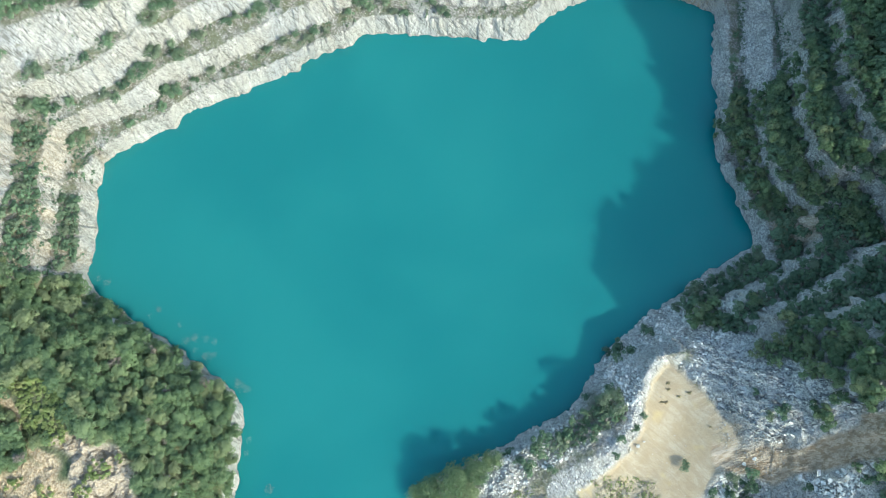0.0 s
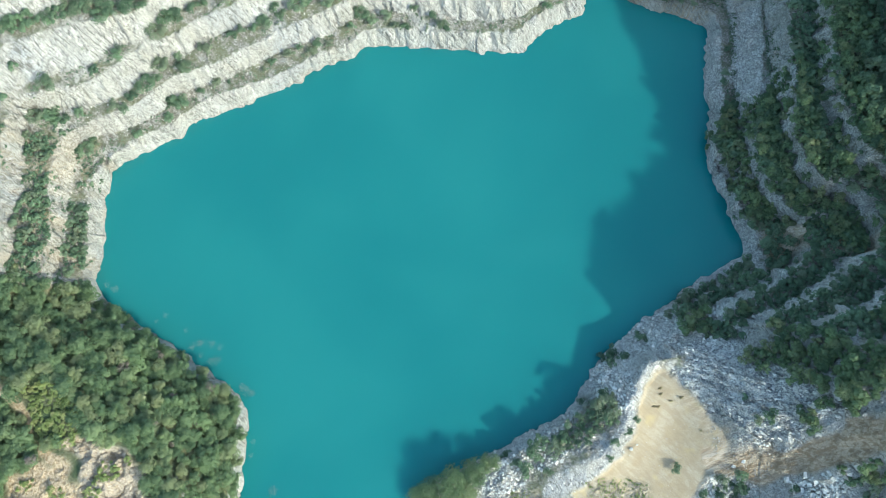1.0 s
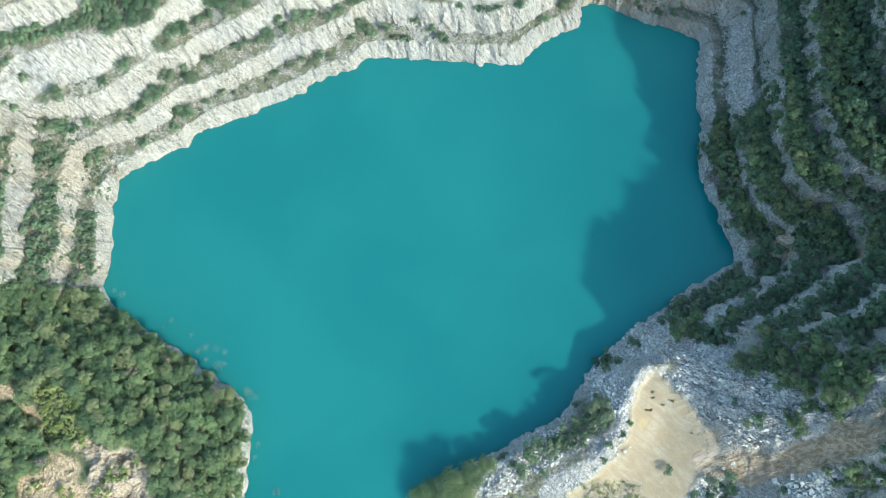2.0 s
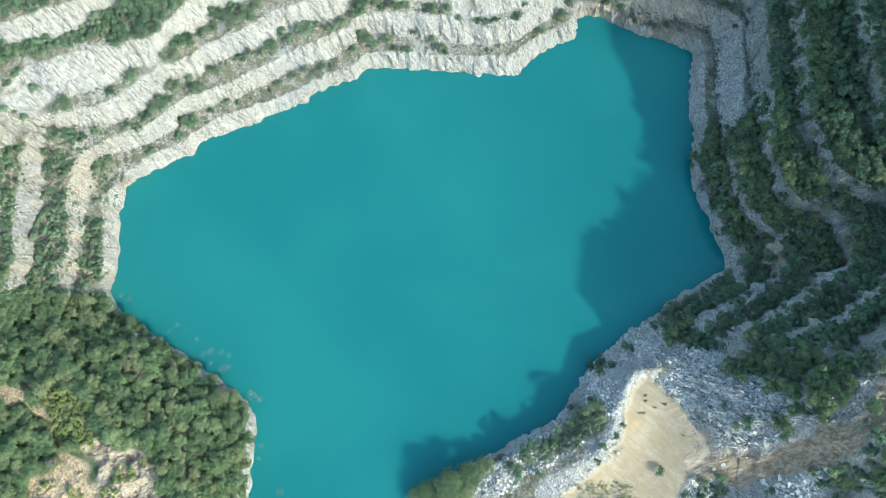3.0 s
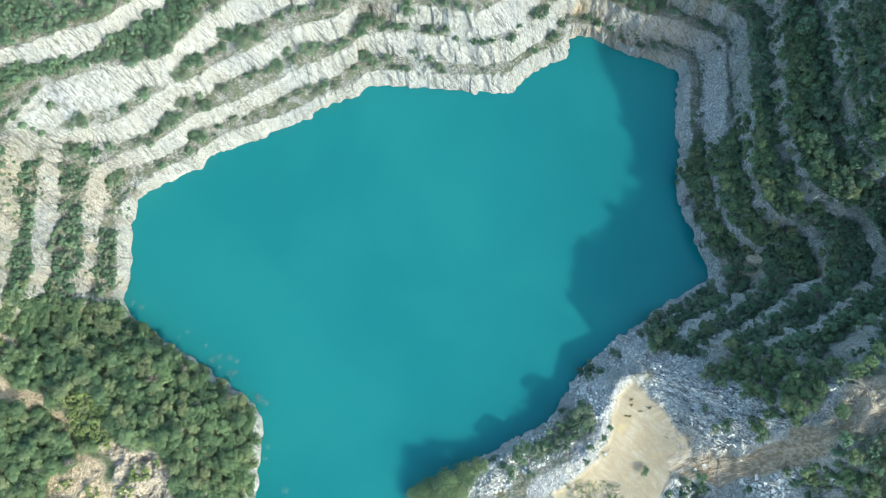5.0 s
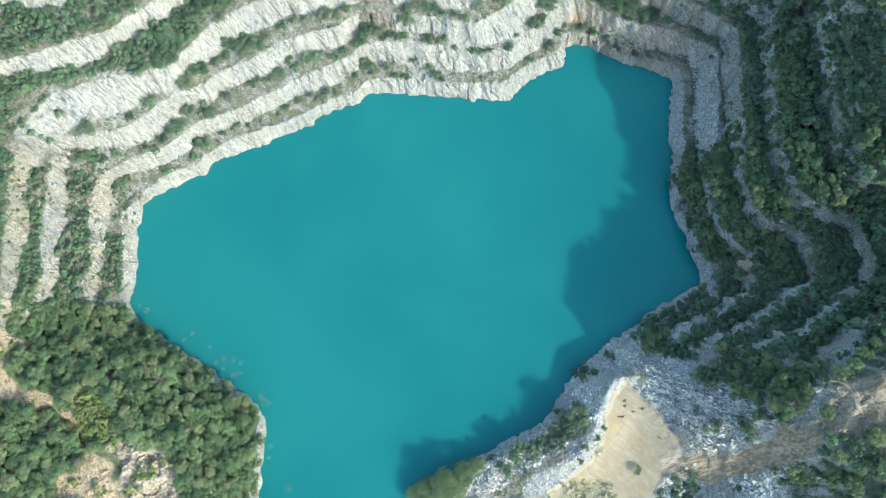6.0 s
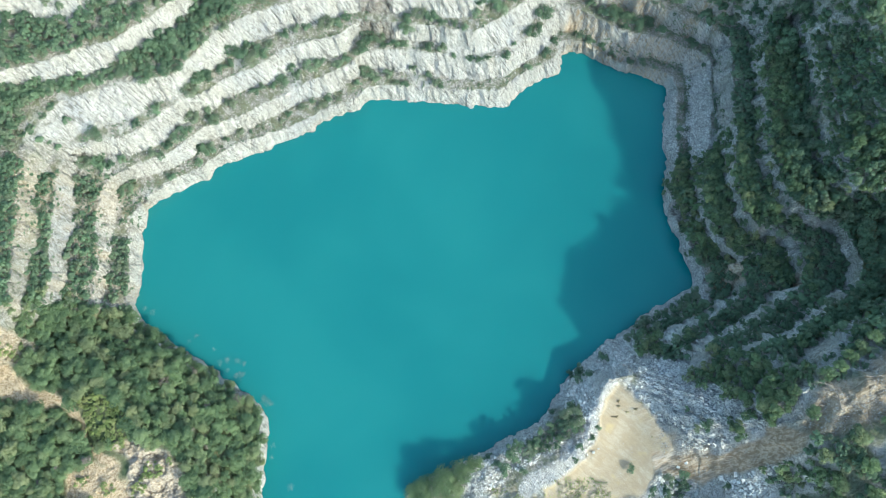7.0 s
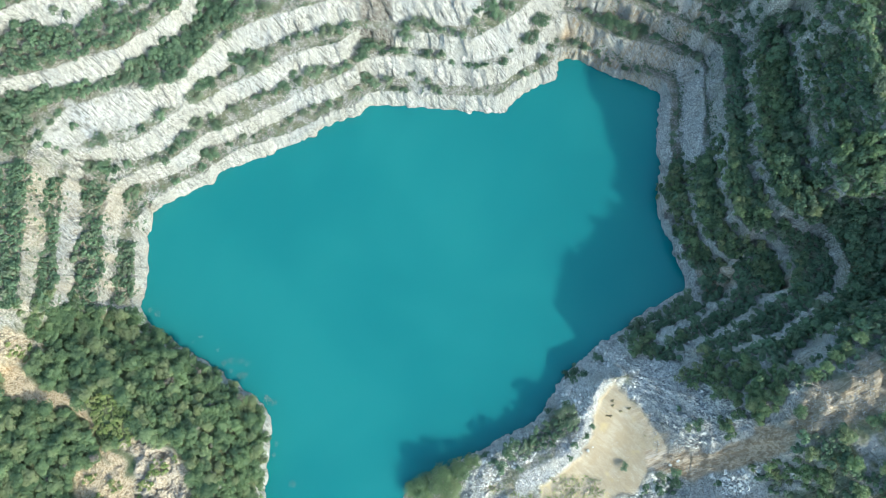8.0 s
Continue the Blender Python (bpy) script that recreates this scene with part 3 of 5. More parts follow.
STONY_EARTH = [
    (63.5, 2.5), (66, 5.5), (71, 1), (78, -1), (77, -9), (69, -9), (65.5, -5),
]
SAND_FLANK = [
    (56.5, 17), (60.6, 11.8), (64.6, 6), (69.3, -0.3),
]
RUST_CORNER = [
    (44, 139), (62, 136.5), (82, 128.5), (91, 133), (99, 143), (82, 156), (60, 164), (44, 160),
]
BOULDER_FIELD = [
    (36.8, 14.3), (40.8, 18.6), (45.8, 16.8), (45.2, 8.5), (41.3, 6.6), (38, 7.6), (36, 11.1),
]
BOULDER_FIELD_ROAD = [
    (80.8, -9.9), (89.9, -5.4), (90.3, -8), (88.7, -12.7), (81.8, -14.2),
]
SCREE = [
    (52.1, 21.2), (45.4, 17.4), (43.4, 8.6), (42, 4), (37.4, -1.3), (31, -5.3), (22.9, -8.6), (21.2, -13.4), (29.9, -12.2),
    (34.6, -8.8), (41.7, -3.1), (45.9, 2.8), (47, 8.3), (48, 13.7), (53.3, 18.2),
]
SAND_FOOT = [
    (11, -13), (19, -10.5), (25, -11.5), (28.5, -10.7), (37.7, -8.3), (44.6, -9.4), (49.3, -10.9), (49.5, -16.4), (26.7, -17.1), (10, -18),
]
HILL_TERRACE = [
    (-113.5, -7.9), (-105.5, -6.3), (-101.6, -4.9), (-98, -2.9), (-94.9, -9.4), (-94, -16.3), (-111.7, -16.4),
]
# single plants: x, y, crown radius
BENCH_1 = [
    (-84.2, 99.2, 3.1), (-86.9, 100.3, 1.8), (-87.1, 94.7, 1.8), (-96.2, 89.7, 2), (-73.6, 105.9, 2), (-78.5, 103.6, 1.4),
    (-69.6, 107, 1.1), (-56.7, 113.2, 1.6), (-59.6, 111.1, 1.1), (-51.7, 116.2, 2), (-48.7, 118.5, 1.4), (-45.1, 117.3, 1.8),
    (-42.6, 120.1, 2), (-39.4, 119.7, 1.4), (-32.4, 126, 1.6), (-29.4, 130.3, 2.7), (-26.1, 127.9, 2.2), (-22, 129.1, 2.2),
    (-18.7, 126.7, 1.6), (-15.6, 125.5, 1.8), (-12.5, 131.5, 1.6),
]
BENCH_1_NORTH = [
    (-7.2, 129.6, 1.8), (-4, 126, 2), (-1.9, 125.5, 1.6), (-110.5, 83.9, 2.7), (-109.3, 87.1, 1.4), (29.7, 132.7, 1.8),
    (36.3, 138.7, 2.2), (39.8, 143.7, 2), (49.5, 146.1, 1.8), (53.7, 144.9, 2.2), (57.9, 142.9, 2.2), (61.9, 139.9, 1.8),
    (68.1, 137.5, 1.8), (72.2, 135.5, 1.8), (82.4, 107.4, 1.6), (81.7, 104.7, 1.4), (76.2, 133.1, 1.4),
]
BENCH_2 = [
    (-121.8, 90.5, 2.7), (-118.1, 91.6, 2.7), (-114, 90.5, 2.2), (-110.4, 92.6, 1.8), (-99.9, 94.8, 2), (-97.8, 94.1, 1.8),
    (-95.4, 98, 2.2), (-91.8, 101.3, 3.1), (-89.1, 103.4, 2.2), (-87.6, 107.9, 3.1), (-80.6, 107.8, 2.7), (-83, 111.2, 1.8),
    (-76.3, 114.6, 1.8), (-74.2, 113.4, 2), (-67.5, 118, 2), (-64.7, 120.2, 1.8), (-61.7, 120.9, 1.6), (-57.7, 122.5, 2.7),
    (-55, 127.2, 2), (-52.8, 124.8, 2.2), (-47.9, 128.3, 3.1), (-44.9, 129.5, 2.2), (-38.8, 129.5, 2.2), (-35.8, 132.5, 2.2),
]
BENCH_2_NORTH = [
    (-30.8, 135.4, 3.1), (-28.9, 139, 3.6), (-24.7, 140.1, 2.7), (-22.6, 137.7, 1.8), (-18.5, 137.7, 2.2), (-14.4, 141.3, 3.1),
    (-15.4, 137.7, 1.8), (-6, 136.5, 2.2), (-1.9, 136.5, 2.2), (2.2, 134.1, 1.4), (8.4, 132.9, 1.8), (11.5, 131.8, 1.8),
    (14.6, 132.5, 1.4), (20.7, 133.4, 2), (23.9, 137.7, 1.1), (31.4, 143.7, 3.1), (34.8, 149.8, 3.6), (29.3, 142.5, 1.8),
    (59.9, 149.7, 3.1), (65, 148.5, 3.1), (69, 146, 3.1), (73.3, 147.2, 2.7), (77.1, 143.6, 2.2), (56.9, 152.2, 2.2),
    (52.9, 154.7, 2.2), (64.7, 144.8, 1.8),
]
BENCH_3 = [
    (-116.4, 97.8, 3.1), (-103.6, 102.4, 1.8), (-97.5, 107.4, 2.2), (-96.9, 109.5, 1.6), (-86.7, 114.5, 3.1),
    (-84.2, 118.3, 3.1), (-81.4, 119.4, 2.7), (-76.8, 122.8, 2.2), (-75.1, 125, 2), (-74.5, 129.6, 2.7), (-71.4, 128.4, 3.1),
    (-67.2, 126.2, 3.6), (-64.5, 129.6, 3.1), (-68.7, 131.9, 2.2), (-61.8, 133, 1.8), (-56.1, 136.5, 2.2), (-53.2, 138.8, 2),
    (-49.3, 140, 2), (-42.2, 140.5, 3.1), (-38.2, 141.2, 2.2), (-35.3, 143.5, 2.2),
]
BENCH_3_NORTH = [
    (-14, 143.5, 2), (-10, 144.7, 2.7), (-5.9, 143.5, 2.7), (-1.8, 141.8, 2.2), (2.2, 141.1, 1.6), (6.2, 139.4, 1.6),
    (10.3, 144.6, 2.2), (11.4, 148.2, 2.2), (16.5, 149.4, 3.6), (19.5, 147, 2.7), (22.6, 151.8, 2.7), (61.4, 151.7, 2.7),
    (66.9, 156.1, 3.1), (80.6, 150.5, 3.1), (83.8, 151.7, 2.7), (75.8, 152.9, 2.2), (91.1, 144.5, 1.8), (98.3, 137.4, 2.2),
    (99.5, 131.6, 2.2),
]
BENCH_4 = [
    (-107, 117, 2.7), (-104.6, 120.3, 3.1), (-100, 114.8, 2.7), (-97.5, 117, 2.7), (-96.7, 125.7, 3.1), (-93.4, 122.4, 3.1),
    (-91.1, 126.8, 3.6), (-87.8, 123.5, 2.7), (-87.9, 132.4, 3.1), (-84.3, 134.7, 3.1), (-80.9, 139.2, 3.6), (-78.4, 143.8, 4),
    (-75.5, 134.7, 2.2), (-72.3, 141.5, 3.6), (-68.7, 145, 3.6), (-62.8, 145, 2.7), (-85.3, 126.8, 3.1), (-82.3, 129.1, 2.7),
    (-92.7, 117, 2.7), (-89.6, 119.2, 2.7), (-103.2, 123.5, 2.7), (-99.8, 120.3, 2.7), (-120.4, 111.7, 2.2),
    (-124.4, 112.7, 2.7), (-129.7, 110.6, 3.1), (-134.9, 108.5, 3.1), (-140.4, 107.4, 3.1), (-120, 114.9, 1.8),
    (-143.7, 105.3, 3.1), (-132.9, 112.7, 2),
]
EAST_TREES = [
    (118.8, 90.9, 2.4), (118.3, 83.4, 2.4), (114.5, 80.6, 1.8), (122.9, 85.3, 2.7), (125.6, 81.6, 2.7), (126.2, 76.1, 2.7),
    (123, 72.4, 2.1), (105.1, 75.2, 2.2), (108.9, 72.4, 2.1), (101.9, 70.7, 1.9), (102.2, 67.1, 1.9), (108, 67.1, 2.1),
    (113.1, 68, 2.2), (120, 78.8, 2.1), (85.3, 70.6, 1.3), (90.5, 66.2, 1.6), (88.3, 61.8, 1.5), (119.8, 87.2, 1.8),
    (131.4, 90, 2.4), (113.2, 88.1, 1.5),
]
SOUTH_EAST_TREES = [
    (113.4, 27.6, 2.4), (109.9, 25.2, 2.1), (106.3, 22.9, 2.2), (102.7, 19.8, 2.1), (99.4, 18.3, 2.1), (86.8, 22.1, 2.1),
    (84.7, 18.3, 2.1), (81.1, 19.8, 1.8), (88, 14.5, 2.1), (85.9, 10.7, 2.2), (81.9, 14.5, 1.9), (92.6, 14.5, 1.8),
    (95.5, 8.5, 2.1), (97.5, -2.3, 2.1), (97.6, -5.9, 1.8), (114.1, 7.1, 2.1), (111, 6.4, 1.8), (104.3, 2.7, 2.4),
    (113.1, -5.8, 2.1), (106, -4.4, 2.4), (100.8, -8.6, 2.4), (107.7, -11.4, 2.1),
]
SOUTH_BANK = [
    (-1.7, -10.5, 4.7), (-6.6, -12.8, 4.3), (4.3, -7.5, 4), (8.6, -5.2, 2.9), (1.1, -13.2, 4), (-10.1, -13.8, 3.2),
    (19.1, -1.8, 2.5), (21.3, 0.2, 2.2), (24.8, -1.8, 2.5), (27.1, 1.2, 1.8), (16.8, -6.6, 2.5), (14.7, -5.2, 1.4),
    (38.3, 8.5, 3.6), (36, 6.4, 2.2), (38.6, 12.1, 1.6), (41.4, 20.5, 1.6), (44.5, 21.9, 1.8), (46, 5.4, 1.1), (43.8, 2.3, 1.3),
    (40, -0.5, 1.4), (38.4, -4, 1.4), (33.4, 10, 1.6), (31.7, 5.7, 1.6), (28.7, 4.4, 1.4), (35.1, 25.3, 1.6), (42.4, 23.4, 2.5),
    (39.8, 22, 1.6), (12.6, -3.2, 1.6), (21.1, -4.5, 1.4), (23.1, -7.2, 1.4), (34.3, 2.3, 1.3), (50.8, 26.7, 1.6),
    (49.5, 28.2, 1.3),
]
SAND_SHRUBS = [
    (55.7, -6.4, 1.5), (52.9, 13.1, 0.7), (57.7, 11.2, 0.7), (52, 8.9, 0.7), (59.3, 12.9, 0.6), (55.4, 10.3, 0.6),
    (52.7, 12, 0.6), (62.4, 2.6, 0.5), (51, 8.4, 0.6), (33.2, -10.1, 0.8), (66.4, -9.2, 1.7),
    (70.7, -7.9, 1.7), (81.2, -10.9, 1.4), (74.7, 5.6, 2.2), (72.5, 4.9, 1.4), (70.4, 10.5, 1.1),
]
BIG_BOULDERS = [
    (110, 135.6, 0.8), (7.9, -11.5, 0.93), (6.1, -9.9, 0.56), (3.4, -10.5, 0.5), (4.2, -12.3, 0.43), (96.6, -7.2, 1.7),
    (44.8, -1.8, 0.68), (42.9, -2.5, 0.56), (46.3, -0.9, 0.5), (69.4, -5.9, 0.62), (71.3, -4.6, 0.56), (80.4, -9, 0.93),
    (83.1, -7.8, 0.81), (85.7, -7.2, 0.74), (90.4, -5.3, 0.87), (89.5, -7.1, 0.68),
]
SUNKEN = [
    (-74.6, 26, 1.3), (-72.3, 26.8, 1.5), (-69.1, 26.5, 1.3), (-71.9, 23.4, 0.9), (-68.2, 21.8, 1.7), (-66.7, 25.7, 1.1),
    (-66.6, 22.1, 1.1), (-58.6, 13.9, 1.7), (-56.6, 12.7, 1.3), (-59.4, 14.8, 1.1), (-83.3, 34.8, 1.1), (-99.2, 42.7, 1.3),
    (-101.9, 44, 1.1), (-55, -0.1, 1.1), (-55.3, -3.5, 0.9), (-48.6, -12.3, 1.5), (-85.7, 32.9, 0.9), (-77, 30.4, 0.9),
]


# ---- terrain: the quarry and the land round it ----
STEP = 0.5
X0, X1, Y0, Y1 = -192.0, 192.0, -64.0, 200.0


def sample_line(points, heights, gap):
    """Points every gap metres along a line of the plan, with their heights."""
    pts = np.array(points, float)
    hs = np.full(len(pts), float(heights)) if np.isscalar(heights) else np.array(heights, float)
    out = []
    for a, b, ha, hb in zip(pts[:-1], pts[1:], hs[:-1], hs[1:]):
        k = np.linspace(0, 1, max(2, int(np.hypot(*(b - a)) / gap) + 1))[:, None]
        out.append(np.hstack([a + (b - a) * k, ha + (hb - ha) * k]))
    return np.vstack(out)


def inside(points, x, y):
    """Which of the places x, y lie inside a closed outline."""
    pts = np.array(points, float)
    hit = np.zeros(x.shape, bool)
    for (ax, ay), (bx, by) in zip(pts, np.roll(pts, -1, 0)):
        if ay != by:
            hit ^= ((ay > y) != (by > y)) & (x < (bx - ax) * (y - ay) / (by - ay) + ax)
    return hit


LATTICE = np.random.RandomState(7).rand(256, 256)


def value_noise(x, y):
    """Smooth noise from -1 to 1, one wave a unit."""
    xi, yi = np.floor(x).astype(int), np.floor(y).astype(int)
    fx, fy = x - xi, y - yi
    fx, fy = fx * fx * (3 - 2 * fx), fy * fy * (3 - 2 * fy)
    a, b = LATTICE[xi % 256, yi % 256], LATTICE[(xi + 1) % 256, yi % 256]
    c, d = LATTICE[xi % 256, (yi + 1) % 256], LATTICE[(xi + 1) % 256, (yi + 1) % 256]
    return 2 * ((a * (1 - fx) + b * fx) * (1 - fy) + (c * (1 - fx) + d * fx) * fy) - 1


def fractal(x, y, octaves=4, gain=0.5):
    total, size = 0 * x, 1.0
    for k in range(octaves):
        total = total + size * value_noise(x * 2 ** k + 17.3 * k, y * 2 ** k - 9.1 * k)
        size *= gain
    return total


def smooth(a, b, v):
    k = np.clip((v - a) / (b - a), 0, 1)
    return k * k * (3 - 2 * k)


LAKE = PLAN["shore_west"][1] + PLAN["shore_north"][1][1:] + PLAN["shore_east"][1][1:] + PLAN["shore_south"][1][1:-1]


# rim mostly out of view, its heights chosen to cast the lake's shadow edge
PLAN["rim_caster"] = ([51, 53, 55, 57, 58, 53.5, 46, 37], [(126, 108), (140, 84), (149, 58), (152, 36), (147, 18), (133, 5), (121, -4), (108, -13)])


def rim_height(x, y):
    """The land outside the quarry: hills to the north and east, low ground to the south."""
    east, north = smooth(60, 190, x), smooth(90, 200, y)
    land = 17 + 40 * east + 30 * north * (1 - 0.35 * east) + 14 * smooth(-100, -190, x) * smooth(0, 90, y)
    return land - 14 * smooth(-20, -60, y) * (1 - east)


def solve_heights():
    """A tight skin over the lines of the plan, from coarse to fine."""
    height = None
    for step, rounds in ((8.0, 300), (4.0, 150), (2.0, 120), (1.0, 100), (0.5, 80)):
        nx, ny = int((X1 - X0) / step) + 1, int((Y1 - Y0) / step) + 1
        gx, gy = np.meshgrid(np.linspace(X0, X1, nx), np.linspace(Y0, Y1, ny), indexing="ij")
        if height is None:
            height = rim_height(gx, gy)
        else:
            fine = np.zeros((nx, ny))
            fine[::2, ::2] = height
            fine[1::2, ::2] = (height[:-1] + height[1:]) / 2
            fine[:, 1::2] = (fine[:, :-2:2] + fine[:, 2::2]) / 2
            height = fine
        total, count = np.zeros((nx, ny)), np.zeros((nx, ny))
        for z, points in PLAN.values():
            rows = sample_line(points, z, step * 0.5)
            i, j = np.round((rows[:, 0] - X0) / step).astype(int), np.round((rows[:, 1] - Y0) / step).astype(int)
            ok = (i >= 0) & (i < nx) & (j >= 0) & (j < ny)
            np.add.at(total, (i[ok], j[ok]), rows[ok, 2])
            np.add.at(count, (i[ok], j[ok]), 1)
        held = count > 0
        fixed = np.where(held, total / np.maximum(count, 1), 0)
        wet = inside(LAKE, gx, gy) & ~held
        core = wet[2:-2, 2:-2] & wet[:-4, 2:-2] & wet[4:, 2:-2] & wet[2:-2, :-4] & wet[2:-2, 4:]
        bed = np.zeros((nx, ny), bool)
        bed[2:-2, 2:-2] = core
        held |= bed
        fixed[bed] = -5.0
        for edge in (np.s_[0, :], np.s_[-1, :], np.s_[:, 0], np.s_[:, -1]):
            held[edge] = True
            fixed[edge] = rim_height(gx, gy)[edge]
        height[held] = fixed[held]
        free = ~held[1:-1, 1:-1]
        for _ in range(rounds):
            mean = (height[:-2, 1:-1] + height[2:, 1:-1] + height[1:-1, :-2] + height[1:-1, 2:]) / 4
            height[1:-1, 1:-1] = np.where(free, mean, height[1:-1, 1:-1])
    return gx, gy, height


GX, GY, BASE = solve_heights()


def height_at(x, y, field=None):
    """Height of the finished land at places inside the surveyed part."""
    field = LAND if field is None else field
    u, v = np.clip((np.asarray(x, float) - X0) / STEP, 0, GX.shape[0] - 1.01), np.clip((np.asarray(y, float) - Y0) / STEP, 0, GX.shape[1] - 1.01)
    i, j = u.astype(int), v.astype(int)
    a, b = u - i, v - j
    return (field[i, j] * (1 - a) + field[i + 1, j] * a) * (1 - b) + (field[i, j + 1] * (1 - a) + field[i + 1, j + 1] * a) * b


# crooked edges: look the skin up at shifted places
WARP_X = 0.65 * fractal(GX / 9, GY / 9, 3) + 0.35 * fractal(GX / 1.7 + 40, GY / 1.7, 2)
WARP_Y = 0.65 * fractal(GX / 9 + 70, GY / 9 + 30, 3) + 0.35 * fractal(GX / 1.7 + 5, GY / 1.7 + 60, 2)
LAND = height_at(GX + WARP_X * 0.8, GY + WARP_Y * 0.8, BASE)
SLOPE_X, SLOPE_Y = np.gradient(LAND, STEP)
SLOPE = np.hypot(SLOPE_X, SLOPE_Y)
FACE = smooth(0.28, 0.62, SLOPE)

# masks for the kinds of ground
def near_line(points, x, y):
    """Distance to a line of the plan."""
    best = np.full(x.shape, 1e9)
    pts = np.array(points, float)
    for a, b in zip(pts[:-1], pts[1:]):
        d = b - a
        k = np.clip(((x - a[0]) * d[0] + (y - a[1]) * d[1]) / (d @ d), 0, 1)
        best = np.minimum(best, np.hypot(x - a[0] - k * d[0], y - a[1] - k * d[1]))
    return best


WOBBLE = fractal(GX / 6 + 3, GY / 6 + 11, 4)
WOBBLE_2 = fractal(GX / 5, GY / 5 + 50, 3)


def soft(mask, times):
    mask = mask.astype(float)
    for _ in range(times):
        mask[1:-1, 1:-1] = (mask[:-2, 1:-1] + mask[2:, 1:-1] + mask[1:-1, :-2] + mask[1:-1, 2:] + mask[1:-1, 1:-1]) / 5
    return mask


def area(outline, wobble, times):
    return soft(inside(outline, GX + wobble * WOBBLE, GY + wobble * WOBBLE_2), times)


ON_HILL = area(HILL, 1.0, 2)
ON_SAND = area(SAND_OUTLINE, 0.9, 3) * smooth(0.7, 1.6, near_line(PLAN["spoil_rim"][1], GX, GY) + 0.3 * WOBBLE)
RIM_SCREE = area(SCREE, 0.8, 2)
ON_SAND *= 1 - RIM_SCREE
MUD = np.maximum(area(ROAD_OUTLINE, 0.6, 1), 0.85 * area(EARTH_OUTLINE, 1.5, 4))
MUD = np.maximum(MUD, 0.6 * area(STONY_EARTH, 2.0, 5))
# the same mask tints the sand browner along its eastern flank
MUD = np.maximum(MUD, 0.42 * ON_SAND * smooth(4.0, 0.8, near_line(SAND_FLANK, GX, GY) + 0.8 * WOBBLE) * smooth(17, 9, GY))
BARE = np.maximum(np.maximum(np.maximum(area(HILL_EARTH, 1.2, 3), area(HILL_TERRACE, 1.5, 3)), area(HILL_CLEARING, 1.2, 3)), smooth(1.7, 0.9, near_line(HILL_PATH, GX, GY) + 1.1 * WOBBLE))
for spot, share in ((RUST_LOW, 0.9), (RUST_HIGH, 0.9), (POCKET_EARTH, 0.6), (POCKET_EARTH_HIGH, 0.6)):
    BARE = np.maximum(BARE, share * area(spot, 0.8, 3))
BARE = np.maximum(BARE, 0.28 * smooth(-97, -106, GX + 3 * WOBBLE) * smooth(92, 80, GY) * smooth(34, 42, GY) * smooth(-0.6, 0.5, WOBBLE_2))
OUTCROP = np.maximum(area(HILL_ROCK, 1.2, 2), area(HILL_ROCK_WEST, 2.5, 2))
GREY = smooth(1.8, 4.2, near_line(PLAN["spoil_rim"][1], GX, GY) + 0.8 * WOBBLE) * np.maximum(area(SLAB_OUTLINE, 1.5, 6), ((GX > 0) & (GY < 36) & (GX < 75)) * (0.55 + 0.35 * smooth(58, 66, GX)))
SPOIL = GREY.copy()
GREY = GREY * (1 - RIM_SCREE)
GREY = np.maximum(GREY, 0.8 * smooth(66, 82, GX + 2 * WOBBLE - np.clip(1.25 * (GY - 119), 0, 30)) * smooth(28, 34, GY))
FOOT = area(SAND_FOOT, 2.0, 5) * smooth(-0.5, 0.3, WOBBLE)
BARE = np.maximum(BARE, 0.45 * FOOT)
SOIL = (1 - FACE) * smooth(-0.4, 0.5, WOBBLE + 0.7) * (1 - 0.85 * SPOIL) * (1 - OUTCROP) * (1 - RIM_SCREE)
ON_SAND *= 1 - 0.75 * FOOT
SOIL = np.maximum(SOIL, np.maximum(0.8 * area(THICKET_BANK, 1.5, 4), 0.75 * FOOT))
SOIL = np.maximum(SOIL, 0.55 * smooth(-125, -131, GX + 2 * WOBBLE) * smooth(98, 88, GY))
SOIL = np.maximum(SOIL, 0.45 * smooth(86, 96, GX) * smooth(32, 40, GY) * smooth(-0.6, 0.4, WOBBLE_2))

# poured sand lies smooth
LAND = LAND + soft(np.maximum(ON_SAND, area(ROAD_OUTLINE, 0.6, 1)), 6) * (soft(LAND, 160) - LAND)

# relief: broken faces, blocky rock, lumpy benches
ALONG = 0.85 * GX + 0.53 * GY
ACROSS = -0.53 * GX + 0.85 * GY


def blocks(u, v, shift):
    """Flat-topped blocks of uneven height."""
    wu, wv = u + 0.35 * value_noise(u * 1.3 + 5, v * 1.3), v + 0.35 * value_noise(u * 1.3, v * 1.3 + 9)
    return 2 * LATTICE[(np.floor(wu).astype(int) + shift) % 256, np.floor(wv).astype(int) % 256] - 1


CRACK = 0.7 * fractal(ALONG / 2.4, ACROSS / 8, 3) + 0.5 * blocks(ALONG / 1.5, ACROSS / 5, 3) + 0.3 * fractal(ALONG / 0.9 + 9, ACROSS / 3, 2)
RUGGED = 0.7 * blocks(ALONG / 3.4, ACROSS / 1.7, 60) + 0.35 * blocks(GX / 1.0, GY / 1.1, 90) + 0.5 * fractal(GX / 4, GY / 4, 3)
CALM = smooth(0.2, 1.0, LAND)
LUMP = (1 - 0.93 * ON_SAND) * (1 - 0.4 * MUD)
ON_SLAB = area(SLAB_OUTLINE, 1.5, 4) * (1 - ON_SAND) * (1 - MUD)
BROKEN = np.maximum(SPOIL * (1 - ON_SAND) * (1 - MUD) * (1 - 0.85 * ON_SLAB), OUTCROP * 0.7)
